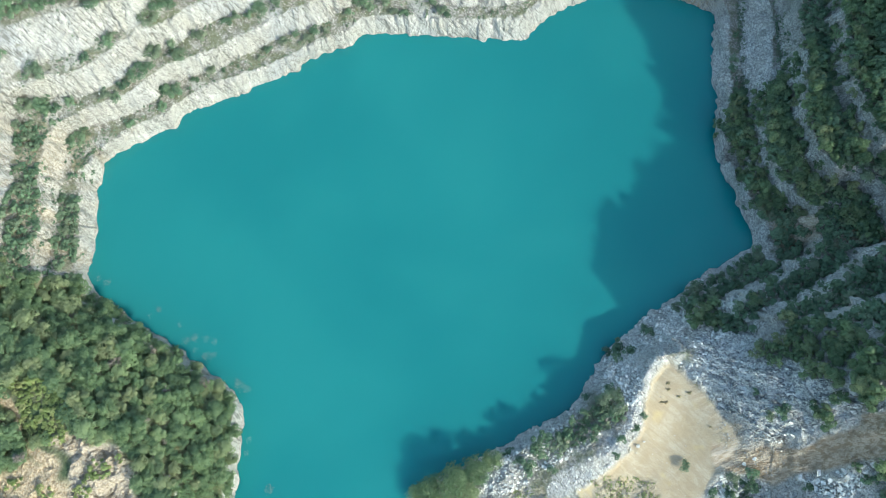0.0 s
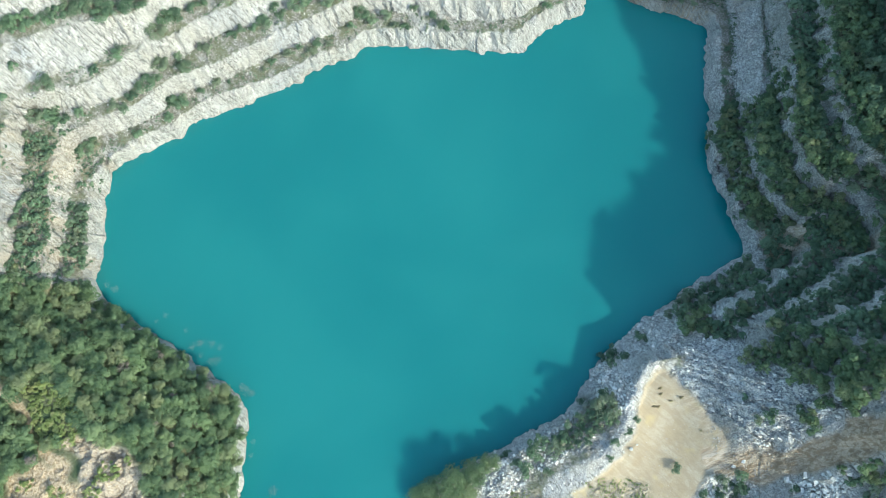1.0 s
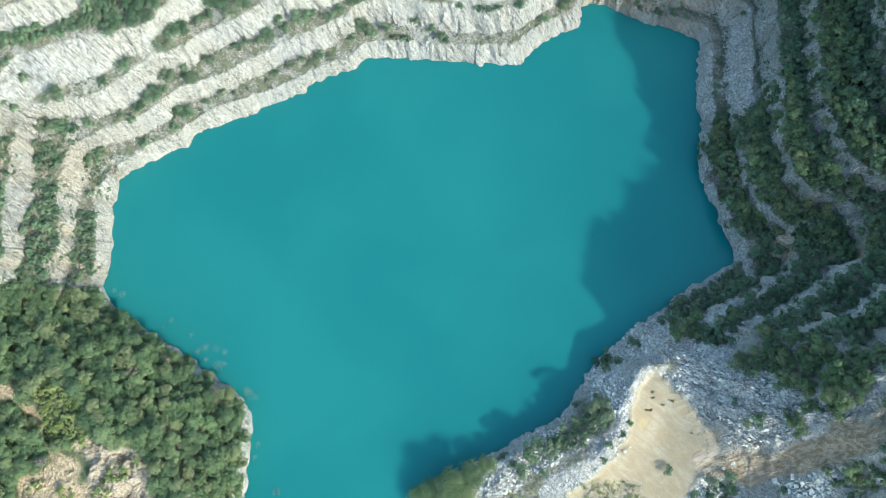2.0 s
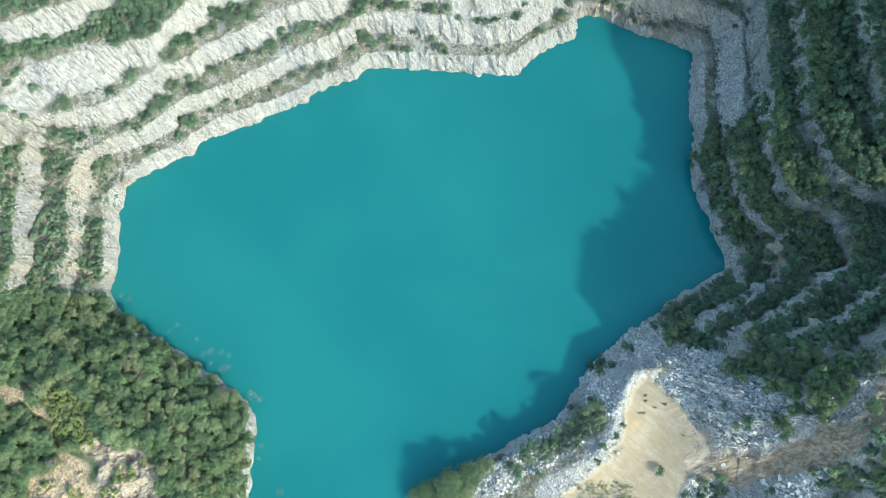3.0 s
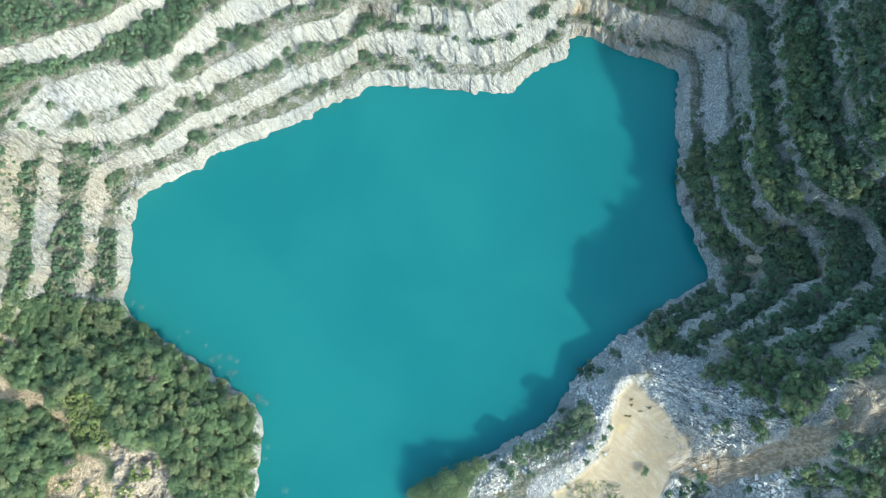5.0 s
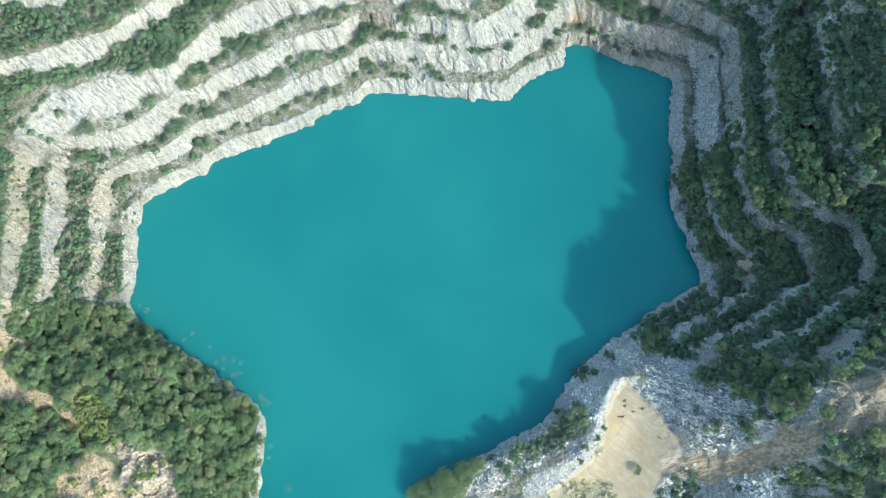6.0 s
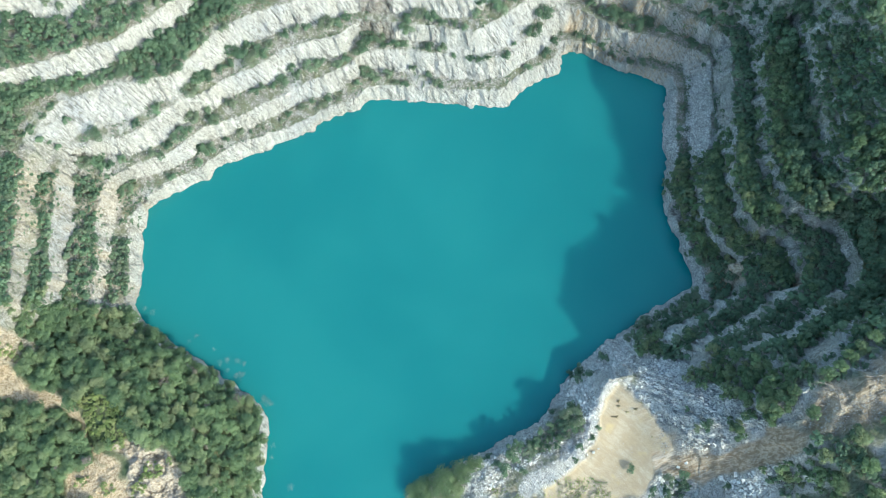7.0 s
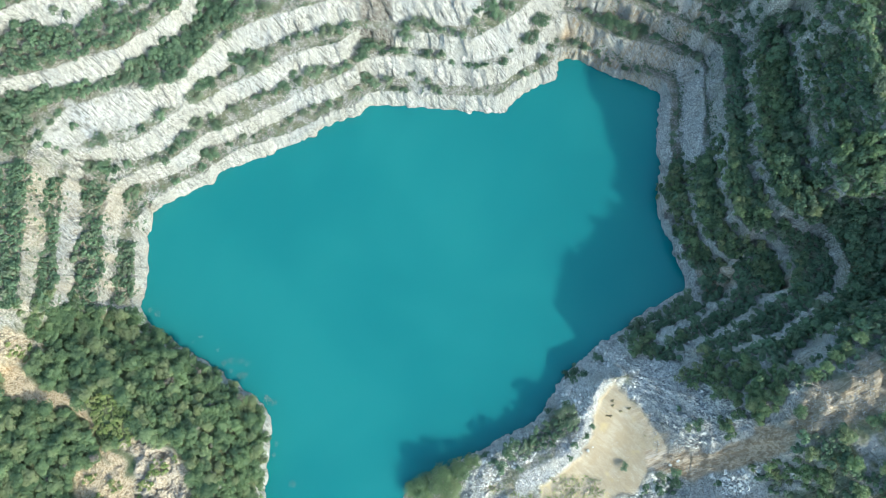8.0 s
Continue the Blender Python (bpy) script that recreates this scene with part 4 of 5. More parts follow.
CRACK = CRACK + 0.75 * soft(blocks(GX / 2.9, GY / 2.3, 17), 1) * smooth(66, 82, GX)
PUSH = 0.95 * smooth(0.5, 1.2, SLOPE) * CRACK * LUMP * (0.6 - 0.35 * smooth(66, 76, GX) + (0.4 + 0.35 * smooth(66, 76, GX)) * smooth(0.3, 4.0, LAND))
RELIEF = 0.3 * fractal(GX / 3, GY / 3 + 20, 4) * LUMP * (1 - 0.5 * FACE) + 0.32 * FACE * CRACK * LUMP + BROKEN * (0.6 * RUGGED + 1.0 * soft(blocks(ALONG / 6.5, ACROSS / 3.2, 120), 1))
for width, height, shift in ((5.2, 2.4, 4), (1.9, 1.0, 40)):
    BEDS = (0.36 * GX + 0.93 * GY + 0.2 * LAND) / width + 0.5 * fractal(GX / 11 + shift, GY / 8, 3)
    RELIEF += height * (BEDS % 1.0 - 0.5) * (0.7 + 0.6 * value_noise(GX / 6 + shift, GY / 6)) * ON_SLAB
RELIEF += area(EARTH_OUTLINE, 1.5, 4) * (1.1 * fractal(GX / 3 - GY / 6, GY / 5 + GX / 9, 4) - 0.4)
STEPS = area(HILL_TERRACE, 1.0, 3)
STEP_RUN = np.hypot(GX + 92, GY + 20) / 3.2 + 0.8 * WOBBLE
RELIEF += 0.35 * STEPS * (STEP_RUN % 1.0 - 0.5)
RELIEF += MUD * 0.22 * fractal(GX / 9 + GY / 1.1, GY / 1.4 - GX / 5, 3)
SHARDS = np.random.RandomState(3).uniform(-1, 1, GX.shape)
RELIEF += SHARDS * LUMP * (0.16 * FACE + 0.2 * SPOIL * (1 - ON_SAND) * (1 - MUD) * (1 - 0.6 * ON_SLAB) + 0.35 * OUTCROP)
RELIEF += OUTCROP * 0.9 * soft(blocks(ALONG / 1.6, ACROSS / 2.6, 33), 1)
LAND = LAND + RELIEF * (0.25 + 0.75 * CALM)
LENGTH = np.maximum(SLOPE, 1e-3)
SHIFT_X, SHIFT_Y = -PUSH * SLOPE_X / LENGTH, -PUSH * SLOPE_Y / LENGTH

# the sheet: half-metre squares over the quarry, widening out to the horizon
OUT = np.array([1, 3, 6, 12, 25, 50, 100, 200, 400, 800, 1600, 2600.0])
PAD = len(OUT)


def lines_kept(axis, low, high):
    """Every line between low and high, every fourth outside."""
    k = np.arange(len(axis))
    return k[((axis >= low) & (axis <= high)) | (k % 4 == 0)]


KEEP = np.ix_(lines_kept(GX[:, 0], -158, 142), lines_kept(GY[0], -24, 184))
axis_x = np.concatenate([X0 - OUT[::-1], GX[KEEP][:, 0], X1 + OUT])
axis_y = np.concatenate([Y0 - OUT[::-1], GY[KEEP][0], Y1 + OUT])
WX, WY = np.meshgrid(axis_x, axis_y, indexing="ij")


def padded(field, mode="edge"):
    return np.pad(field[KEEP], PAD, mode="edge" if mode == "edge" else "constant")


WZ = padded(LAND)
FAR = np.hypot(np.maximum(0, np.maximum(X0 - WX, WX - X1)), np.maximum(0, np.maximum(Y0 - WY, WY - Y1)))
WZ = WZ * (1 - smooth(60, 900, FAR)) + smooth(60, 900, FAR) * 24 + smooth(20, 200, FAR) * 14 * fractal(WX / 260, WY / 260, 3)
WX = WX + padded(SHIFT_X, "zero")
WY = WY + padded(SHIFT_Y, "zero")
MASKS = {
    "soil": padded(SOIL), "sand": padded(ON_SAND, "zero"), "mud": padded(MUD, "zero"), "grey": padded(GREY * (1 - OUTCROP), "zero"), "bare": padded(np.maximum(BARE, 0.6 * OUTCROP), "zero"),
    "wood": np.maximum(padded(np.maximum(ON_HILL * 0.95 * smooth(1.8, 1.1, SLOPE) * (1 - OUTCROP), np.maximum(0.9 * smooth(24, 29, BASE + 2 * WOBBLE) * smooth(94, 103, GX) * (1 - 0.85 * FACE) * smooth(-0.75, -0.25, WOBBLE_2), 0.75 * smooth(90, 97, GX) * smooth(30, 22, GY) * smooth(-0.5, 0.2, WOBBLE_2)))), smooth(0, 10, FAR)),
    "recess_shade": padded(area(RECESS_SHADE, 0.8, 4), "zero"), "bed": padded(ON_SLAB, "zero"), "cleft": padded(smooth(-101, -110, GX + 2 * WOBBLE) * smooth(104, 92, GY + 4 * WOBBLE_2), "zero"), "rust": padded(area(RUST_CORNER, 2.0, 8) * smooth(-0.7, 0.3, WOBBLE_2), "zero"),
}


SMOOTH = np.maximum(MASKS["sand"], MASKS["mud"])[:-1, :-1] > 0.4


def sheet_object(name, chosen, label, category, kind="structure"):
    """One object from the chosen squares of the sheet."""
    ny = WX.shape[1]
    i, j = np.nonzero(chosen)
    a = i * ny + j
    quads = np.stack([a, a + ny, a + ny + 1, a + 1], 1)
    used, back = np.unique(quads, return_inverse=True)
    mesh = bpy.data.meshes.new(name)
    mesh.vertices.add(len(used))
    mesh.vertices.foreach_set("co", np.stack([WX.ravel()[used], WY.ravel()[used], WZ.ravel()[used]], 1).astype(np.float32).ravel())
    mesh.loops.add(quads.size)
    mesh.loops.foreach_set("vertex_index", back.astype(np.int32).ravel())
    mesh.polygons.add(len(quads))
    mesh.polygons.foreach_set("loop_start", np.arange(0, quads.size, 4, dtype=np.int32))
    mesh.polygons.foreach_set("use_smooth", SMOOTH[chosen])
    mesh.update(calc_edges=True)
    for key, field in MASKS.items():
        mesh.attributes.new(key, "FLOAT", "POINT").data.foreach_set("value", field.ravel()[used].astype(np.float32))
    mesh.materials.append(GROUND)
    return tagged(new(name, mesh), label, category, kind=kind)


# which square belongs to which piece of the setting
CX, CY = (WX[:-1, :-1] + WX[1:, 1:]) / 2, (WY[:-1, :-1] + WY[1:, 1:]) / 2
CZ = (WZ[:-1, :-1] + WZ[1:, 1:]) / 2
CORE = (CX > X0) & (CX < X1) & (CY > Y0) & (CY < Y1)
IN_LAKE = CORE & (CZ < -0.8)
IN_SAND = CORE & (padded(ON_SAND)[:-1, :-1] > 0.5)
IN_ROAD = CORE & ~IN_SAND & (padded(MUD, "zero")[:-1, :-1] > 0.5)
IN_HILL = CORE & (padded(ON_HILL)[:-1, :-1] > 0.5)
REST = CORE & ~(IN_LAKE | IN_SAND | IN_ROAD | IN_HILL)
BAND = (CZ < 47) & (CX > -160) & (CX < 165) & (CY < 180)
WEST = REST & BAND & (CX < -75) & (CY > 36) & (CY < 84 - (CX + 105) * 0.9)
NORTH = REST & BAND & ~WEST & (CY > 75) & (CX < 84 + (CY - 128) * 0.2) & (CX < 110)
EAST = REST & BAND & ~NORTH & ~WEST & (CX > 70) & (CY > 50 + (CX - 84) * 0.1)
SOUTH = REST & BAND & ~NORTH & ~WEST & ~EAST & (CX > -3) & (CY > -20) & (CX < 130)
TAKEN = WEST | NORTH | EAST | SOUTH | IN_SAND | IN_ROAD
sheet_object("wall_west", WEST, "terraced cream limestone quarry wall with overgrown benches", "quarry wall")
sheet_object("wall_north", NORTH, "sunlit white terraced limestone quarry wall above the water", "quarry wall")
sheet_object("wall_east", EAST, "shaded grey terraced quarry wall overgrown with shrubs", "quarry wall")
sheet_object("wall_south", SOUTH, "shaded grey rock benches and broken white spoil bank", "quarry wall")
sheet_object("road", IN_ROAD, "rutted brown dirt haul road between rocks", "dirt road")
sheet_object("sand_slope", IN_SAND, "pale yellow sand slope poured against grey rock", "sand slope")
sheet_object("ground", ~TAKEN & ~(CORE & (CZ < -4.2)), "wooded hilly land around the flooded quarry", "ground")


def lake_water():
    bm = bmesh.new()
    for x, y in ((-125, -50), (100, -50), (100, 160), (-125, 160)):
        bm.verts.new((x, y, 0))
    bm.faces.new(bm.verts)
    mesh = bpy.data.meshes.new("water")
    bm.to_mesh(mesh)
    bm.free()
    mesh.materials.append(WATER)
    tagged(new("water", mesh), "calm milky turquoise water filling the quarry pit", "water", kind="structure")


lake_water()


# ---- plants ----
def leaf_cloud(rng, lobes, leaves, radius, height, size):
    """Corners of many small leaf sprays gathered in lobes, an array (n, 3, 3), and a value for each spray's lobe."""
    sprays, shade = [], []
    for _ in range(lobes):
        turn, out = rng.uniform(0, 2 * np.pi), radius * np.sqrt(rng.uniform(0, 1)) * 0.74
        lobe = radius * rng.uniform(0.28, 0.46)
        middle = np.array([out * np.cos(turn), out * np.sin(turn), height * (0.7 + 0.2 * rng.uniform(-1, 1) - 0.3 * (out / radius) ** 2)])
        way = rng.normal(size=(leaves, 3))
        way[:, 2] = np.abs(way[:, 2]) * 1.1 - 0.3
        way /= np.linalg.norm(way, axis=1)[:, None]
        spot = middle + way * lobe * rng.uniform(0.6, 1.1, (leaves, 1)) * np.array([1, 1, 0.8])
        normal = way + np.array([0, 0, 0.35]) + 0.35 * rng.normal(size=(leaves, 3))
        normal /= np.linalg.norm(normal, axis=1)[:, None]
        side = np.cross(normal, rng.normal(size=(leaves, 3)))
        side /= np.linalg.norm(side, axis=1)[:, None]
        up = np.cross(normal, side)
        s = (size * rng.uniform(0.6, 1.3, leaves))[:, None]
        sprays.append(np.stack([spot - 0.8 * s * side - 0.4 * s * up, spot + 0.8 * s * side - 0.4 * s * up, spot + 0.9 * s * up], 1))
        shade.append(np.full(leaves, rng.uniform(0, 1)))
    return np.concatenate(sprays), np.concatenate(shade)


def leaf_mesh(name, sprays, shade, material, tint=None):
    mesh = bpy.data.meshes.new(name)
    n = len(sprays)
    mesh.vertices.add(3 * n)
    mesh.vertices.foreach_set("co", sprays.astype(np.float32).ravel())
    mesh.loops.add(3 * n)
    mesh.loops.foreach_set("vertex_index", np.arange(3 * n, dtype=np.int32))
    mesh.polygons.add(n)
    mesh.polygons.foreach_set("loop_start", np.arange(0, 3 * n, 3, dtype=np.int32))
    mesh.update(calc_edges=True)
    mesh.attributes.new("lobe", "FLOAT", "POINT").data.foreach_set("value", np.repeat(shade, 3).astype(np.float32))
    if tint is not None:
        mesh.attributes.new("tint", "FLOAT", "POINT").data.foreach_set("value", np.repeat(tint, 3).astype(np.float32))
    mesh.materials.append(material)
    return mesh


def part(name, mesh, parent, label=""):
    ob = new(name, mesh)
    ob.parent = parent
    return tagged(ob, label)


def limb_mesh(rng, name, a, b, ra, rb):
    """A tapered, slightly bent stem."""
    bm = bmesh.new()
    a, b = Vector(a), Vector(b)
    q = (b - a).to_track_quat("Z", "Y")
    rings = []
    for p, r in ((a, ra), ((a + b) / 2 + Vector(rng.normal(size=3)) * ra * 0.4, (ra + rb) / 2), (b, rb)):
        rings.append([bm.verts.new(p + q @ Vector((r * math.cos(k * math.tau / 6), r * math.sin(k * math.tau / 6), 0))) for k in range(6)])
    for lower, upper in zip(rings, rings[1:]):
        for k in range(6):
            bm.faces.new((lower[k], lower[(k + 1) % 6], upper[(k + 1) % 6], upper[k]))
    mesh = bpy.data.meshes.new(name)
    bm.to_mesh(mesh)
    bm.free()
    mesh.materials.append(BARK)
    return mesh


def trunk_meshes(rng, height, thick, limbs):
    """A tapered trunk, and its limbs."""
    fork = (0.1 * rng.normal(), 0.1 * rng.normal(), height * 0.5)
    trunk = limb_mesh(rng, "trunk", (0, 0, -0.6), fork, thick, thick * 0.7)
    rest = []
    for k in range(limbs):
        turn = (k + rng.uniform(0, 0.6)) * math.tau / limbs
        tip = (fork[0] + math.cos(turn) * height * 0.32, fork[1] + math.sin(turn) * height * 0.32, height * rng.uniform(0.68, 0.85))
        rest.append(limb_mesh(rng, "limb", fork, tip, thick * 0.55, thick * 0.2))
    return trunk, rest


def plant_kinds(count, seed, lobes, leaves, size, tall, material, trunk):
    """Unit plants, one metre in crown radius: (crown sprays, their lobes, crown mesh, trunk mesh, limb meshes)."""
    rng = np.random.RandomState(seed)
    kinds = []
    for _ in range(count):
        cloud, shade = leaf_cloud(rng, lobes, leaves, 1.0, tall, size)
        kinds.append((cloud, shade, leaf_mesh("crown", cloud, shade, material), *trunk_meshes(rng, tall, trunk, 3)))
    return kinds


TREES = plant_kinds(6, 11, 18, 70, 0.10, 1.9, LEAF, 0.07)
TUFTS = plant_kinds(4, 37, 4, 13, 0.3, 0.9, SHRUB_LEAF, 0.04)
BUSHES = plant_kinds(6, 43, 10, 42, 0.135, 1.8, LEAF, 0.05)
SHRUBS = plant_kinds(5, 23, 9, 48, 0.13, 1.1, SHRUB_LEAF, 0.04)
SMALL_SHRUBS = plant_kinds(5, 29, 7, 28, 0.21, 1.2, SHRUB_LEAF, 0.04)
LARGE_TREES = plant_kinds(3, 41, 34, 100, 0.055, 1.9, LEAF, 0.06)
WIDE_SHRUBS = plant_kinds(4, 47, 16, 60, 0.085, 1.1, SHRUB_LEAF, 0.04)
DRY_TUFTS = plant_kinds(3, 39, 5, 22, 0.2, 0.4, DRY_TUFT_LEAF, 0.04)
FAR_TREES = plant_kinds(4, 31, 8, 18, 0.25, 1.8, LEAF, 0.07)


def plant_things(name, kinds, spots, label, category, group, seed, stretch=1.0, wide=None):
    """Single plants as things of their own: spots of x, y, crown radius."""
    rng = np.random.RandomState(seed)
    for x, y, r in spots:
        choice = wide if wide and r > 2.5 else kinds
        cloud, shade, crown, trunk, limbs = choice[rng.randint(len(choice))]
        ob = tagged(new(name), label, category, group)
        ob.matrix_world = pose(x, y, float(height_at(x, y)) - 0.05, 0, 0, rng.uniform(0, 360)) @ Matrix.Diagonal((r, r, r * stretch * rng.uniform(0.85, 1.15), 1))
        part("crown", crown, ob)
        stem = part("trunk", trunk, ob)
        for limb in limbs:
            part("limb", limb, stem)


def outlying(x, y):
    """Land behind the rims, where plants are coarser."""
    return x > 122 + 0.2 * y or x < -134 - 0.21 * y or y < -19 or y > 157


def plant_mass(name, kinds, spots, label, category, material, seed, stretch=1.0):
    """Uncounted growth joined into one mesh."""
    rng = np.random.RandomState(seed)
    sprays, lobes, tint = [], [], []
    for x, y, r in spots:
        cloud, shade = kinds[rng.randint(len(kinds))][:2]
        if outlying(x, y):
            cloud, shade = cloud[::3], shade[::3]
            cloud = cloud + 0.7 * (cloud - cloud.mean(1, keepdims=True))
        turn = rng.uniform(0, 2 * np.pi)
        c, s = np.cos(turn), np.sin(turn)
        q = cloud @ np.array([[c, s, 0], [-s, c, 0], [0, 0, 1]]) * r * np.array([1, 1, stretch * rng.uniform(0.75, 1.25)])
        sprays.append(q + np.array([x, y, float(height_at(x, y)) - 0.1]))
        lobes.append(shade)
        tint.append(np.full(len(q), rng.uniform(0, 1)))
    tagged(new(name, leaf_mesh(name, np.concatenate(sprays), np.concatenate(lobes), material, np.concatenate(tint))), label, category, kind="stuff")


def scatter(area, count, gap, low, high, seed, keep):
    """Random places at least gap apart (times their size) for which keep(x, y) holds."""
    rng = np.random.RandomState(seed)
    x0, x1, y0, y1 = area
    x, y, u = rng.uniform(x0, x1, count), rng.uniform(y0, y1, count), rng.uniform(0, 1, count)
    ok = keep(x, y)
    cells, out = {}, []
    for a, b, k in zip(x[ok], y[ok], u[ok]):
        r = low + (high - low) * k * k
        key = (int(a // 4), int(b // 4))
        near = [p for i in (-1, 0, 1) for j in (-1, 0, 1) for p in cells.get((key[0] + i, key[1] + j), ())]
        if all((a - p[0]) ** 2 + (b - p[1]) ** 2 > (gap * (r + p[2])) ** 2 for p in near):
            cells.setdefault(key, []).append((a, b, r))
            out.append((round(a, 2), round(b, 2), round(r, 2)))
    return out


def field(values):
    return lambda x, y: height_at(x, y, values)


slope_at, hill_at, sand_at, mud_at, base_at = field(SLOPE), field(ON_HILL), field(ON_SAND), field(MUD), field(BASE)
bare_at, outcrop_at, grey_at = field(BARE), field(OUTCROP), field(GREY)


def clump(x, y, size, shift):
    return fractal(x / size + shift, y / size - shift, 3)


def open_ground(x, y):
    """Bare earth and outcrops on the hill, with a strip on their lake side that tall crowns leave free."""
    hit = np.zeros(x.shape, bool)
    for k in (1.0, 1.014, 1.026):
        hit |= (bare_at(k * x, k * y) > 0.3) | (outcrop_at(k * x, k * y) > 0.3)
    return hit


def on_hill(x, y):
    return (hill_at(x, y) > 0.5) & (base_at(x, y) > 1.2) & ~open_ground(x, y) & ~inside(MEADOW, x, y)


def west_benches(x, y):
    return (x < -92) & (y > 40) & (y < 84 - (x + 105) * 0.9) & (hill_at(x, y) < 0.5) & (slope_at(x, y) < 0.9 + 0.9 * (y < 56)) & (base_at(x, y) > 4) & (clump(x, y, 8, 3) > np.where(base_at(x, y) < 9, 0.0, -0.8)) & (clump(x, y, 3, 101) > np.where(y > 86, 0.5, -0.5))


def east_benches(x, y):
    wall = (x > 84 + (y - 128) * 0.35) & (y > 44)
    ledge = (y <= 52) & (y > 27 - (x - 60) * 0.12) & (x > 57 + (y < 33) * 9)
    return (wall | ledge) & (slope_at(x, y) < 1.1 + 1.4 * smooth(17, 30, base_at(x, y))) & (base_at(x, y) > np.where(ledge, 0.9, 4.5)) & (clump(x, y, 7, 5) > -0.62 - smooth(17, 30, base_at(x, y))) & ((y < 93) | (base_at(x, y) > 15) | (clump(x, y, 4, 103) > 0.55))


def east_top(x, y):
    return (x > 86) & (y < 34) & (y > -30) & (base_at(x, y) > 21) & (mud_at(x, y) < 0.25) & (slope_at(x, y) < 1.1) & (clump(x, y, 10, 8) > -0.45) & ~((x < 95) & (y > -3))


def north_rim(x, y):
    return (x > -80) & (y > 150) & (slope_at(x, y) < 0.9) & (base_at(x, y) > 26)


THICKETS = (THICKET_LEDGE, THICKET_STEP, THICKET_HIGH, THICKET_SLAB, THICKET_ROAD, THICKET_CORNER, THICKET_MIDDLE, THICKET_TOP, THICKET_BOWL)


def thicket(outlines, x, y, wobble=2.0):
    hit = np.zeros(x.shape, bool)
    for outline in outlines:
        hit |= inside(outline, x + wobble * clump(x, y, 5, 41), y + wobble * clump(x, y, 5, 43))
    return hit


hill_trees = scatter((-142, -50, -26, 46), 7500, 0.46, 1.7, 3.7, 1, on_hill)
west_growth = scatter((-158, -90, 36, 110), 8200, 0.46, 0.8, 2.1, 2, west_benches)
east_growth = scatter((58, 150, 20, 180), 24000, 0.46, 1.0, 2.7, 4, lambda x, y: east_benches(x, y) & ((base_at(x, y) < 26.5) | (x < 98)))
high_growth = scatter((98, 142, 30, 148), 6000, 0.41, 1.4, 3.2, 9, lambda x, y: (base_at(x, y) > 25.5) & ~thicket(THICKETS, x, y) & (clump(x, y, 8, 31) > -0.8) & (mud_at(x, y) < 0.2))
east_thicket = scatter((60, 125, -16, 135), 14000, 0.42, 1.2, 2.7, 14, lambda x, y: thicket(THICKETS, x, y) & ((y > 36) | (clump(x, y, 5, 99) > 0.08)) & (base_at(x, y) > 1.0) & (mud_at(x, y) < 0.2) & (sand_at(x, y) < 0.1))
bank_thicket = scatter((20, 75, -20, 30), 4000, 0.4, 0.5, 1.5, 15, lambda x, y: thicket((THICKET_BANK, THICKET_FOOT), x, y, 1.0) & (base_at(x, y) > 0.7) & (sand_at(x, y) < 0.1))
west_thicket = scatter((-150, -85, 20, 56), 3500, 0.45, 1.0, 2.3, 16, lambda x, y: thicket((THICKET_WEST,), x, y) & (hill_at(x, y) < 0.5) & (base_at(x, y) > 1.5))
face_growth = scatter((96, 142, 30, 148), 13000, 0.4, 0.8, 1.9, 17, lambda x, y: (base_at(x, y) > 27.5) & (slope_at(x, y) > 0.7) & (clump(x, y, 6, 51) > -0.35))
fringe = scatter((-112, -70, 4, 48), 9000, 0.4, 0.7, 1.5, 18, lambda x, y: (base_at(x, y) > 0.3) & (near_line(PLAN["shore_west"][1][5:13], x, y) < 3.8) & (clump(x, y, 4, 53) > -0.5) & (x < -74))
# mostly unseen plants added on the far rim to jag its shadow on the lake
rim_trees = scatter((100, 160, -16, 112), 5000, 0.75, 1.2, 2.6, 20, lambda x, y: (near_line(PLAN["rim_caster"][1], x, y) < 4.5) & (clump(x, y, 9, 67) > -0.25))
strip_growth = scatter((80, 125, 24, 100), 7000, 0.8, 0.6, 1.6, 21, lambda x, y: (base_at(x, y) > 2.0) & (base_at(x, y) < 34) & (mud_at(x, y) < 0.2) & (clump(x, y, 5, 71) > 0.1))
west_strip = scatter((-150, -96, 40, 100), 9000, 0.7, 0.4, 1.4, 22, lambda x, y: (base_at(x, y) > 3.0) & (hill_at(x, y) < 0.5) & (y < 84 - (x + 105) * 0.9) & ((x > -126) | (y < 84)) & (clump(x, y, 5, 73) > 0.15 - 0.75 * smooth(-126, -131, x) - 0.4 * smooth(62, 48, y)))
grove = [p for p in scatter((74, 100, 0, 26), 1500, 0.5, 1.3, 2.4, 10, lambda x, y: inside(GROVE, x, y))]
top_growth = scatter((84, 150, -30, 36), 4000, 0.55, 1.0, 2.4, 5, east_top)
upper_woods = scatter((-160, -70, 90, 158), 3700, 0.5, 1.5, 2.7, 6, lambda x, y: (base_at(x, y) > 27.2) & (slope_at(x, y) < 0.6) & (x < -75))
rim_woods = scatter((-80, 120, 150, 182), 900, 0.7, 1.4, 2.5, 7, north_rim)
bench_tufts = scatter((-112, 100, 76, 160), 10000, 0.8, 0.3, 0.8, 8, lambda x, y: (slope_at(x, y) < 0.5) & (base_at(x, y) > 5) & (base_at(x, y) < 30) & (clump(x, y, 6, 13) > 0.0))
plant_mass("bench_tufts", TUFTS, bench_tufts, "small dry green tufts along the stony benches", "tufts", SHRUB_LEAF, 48)
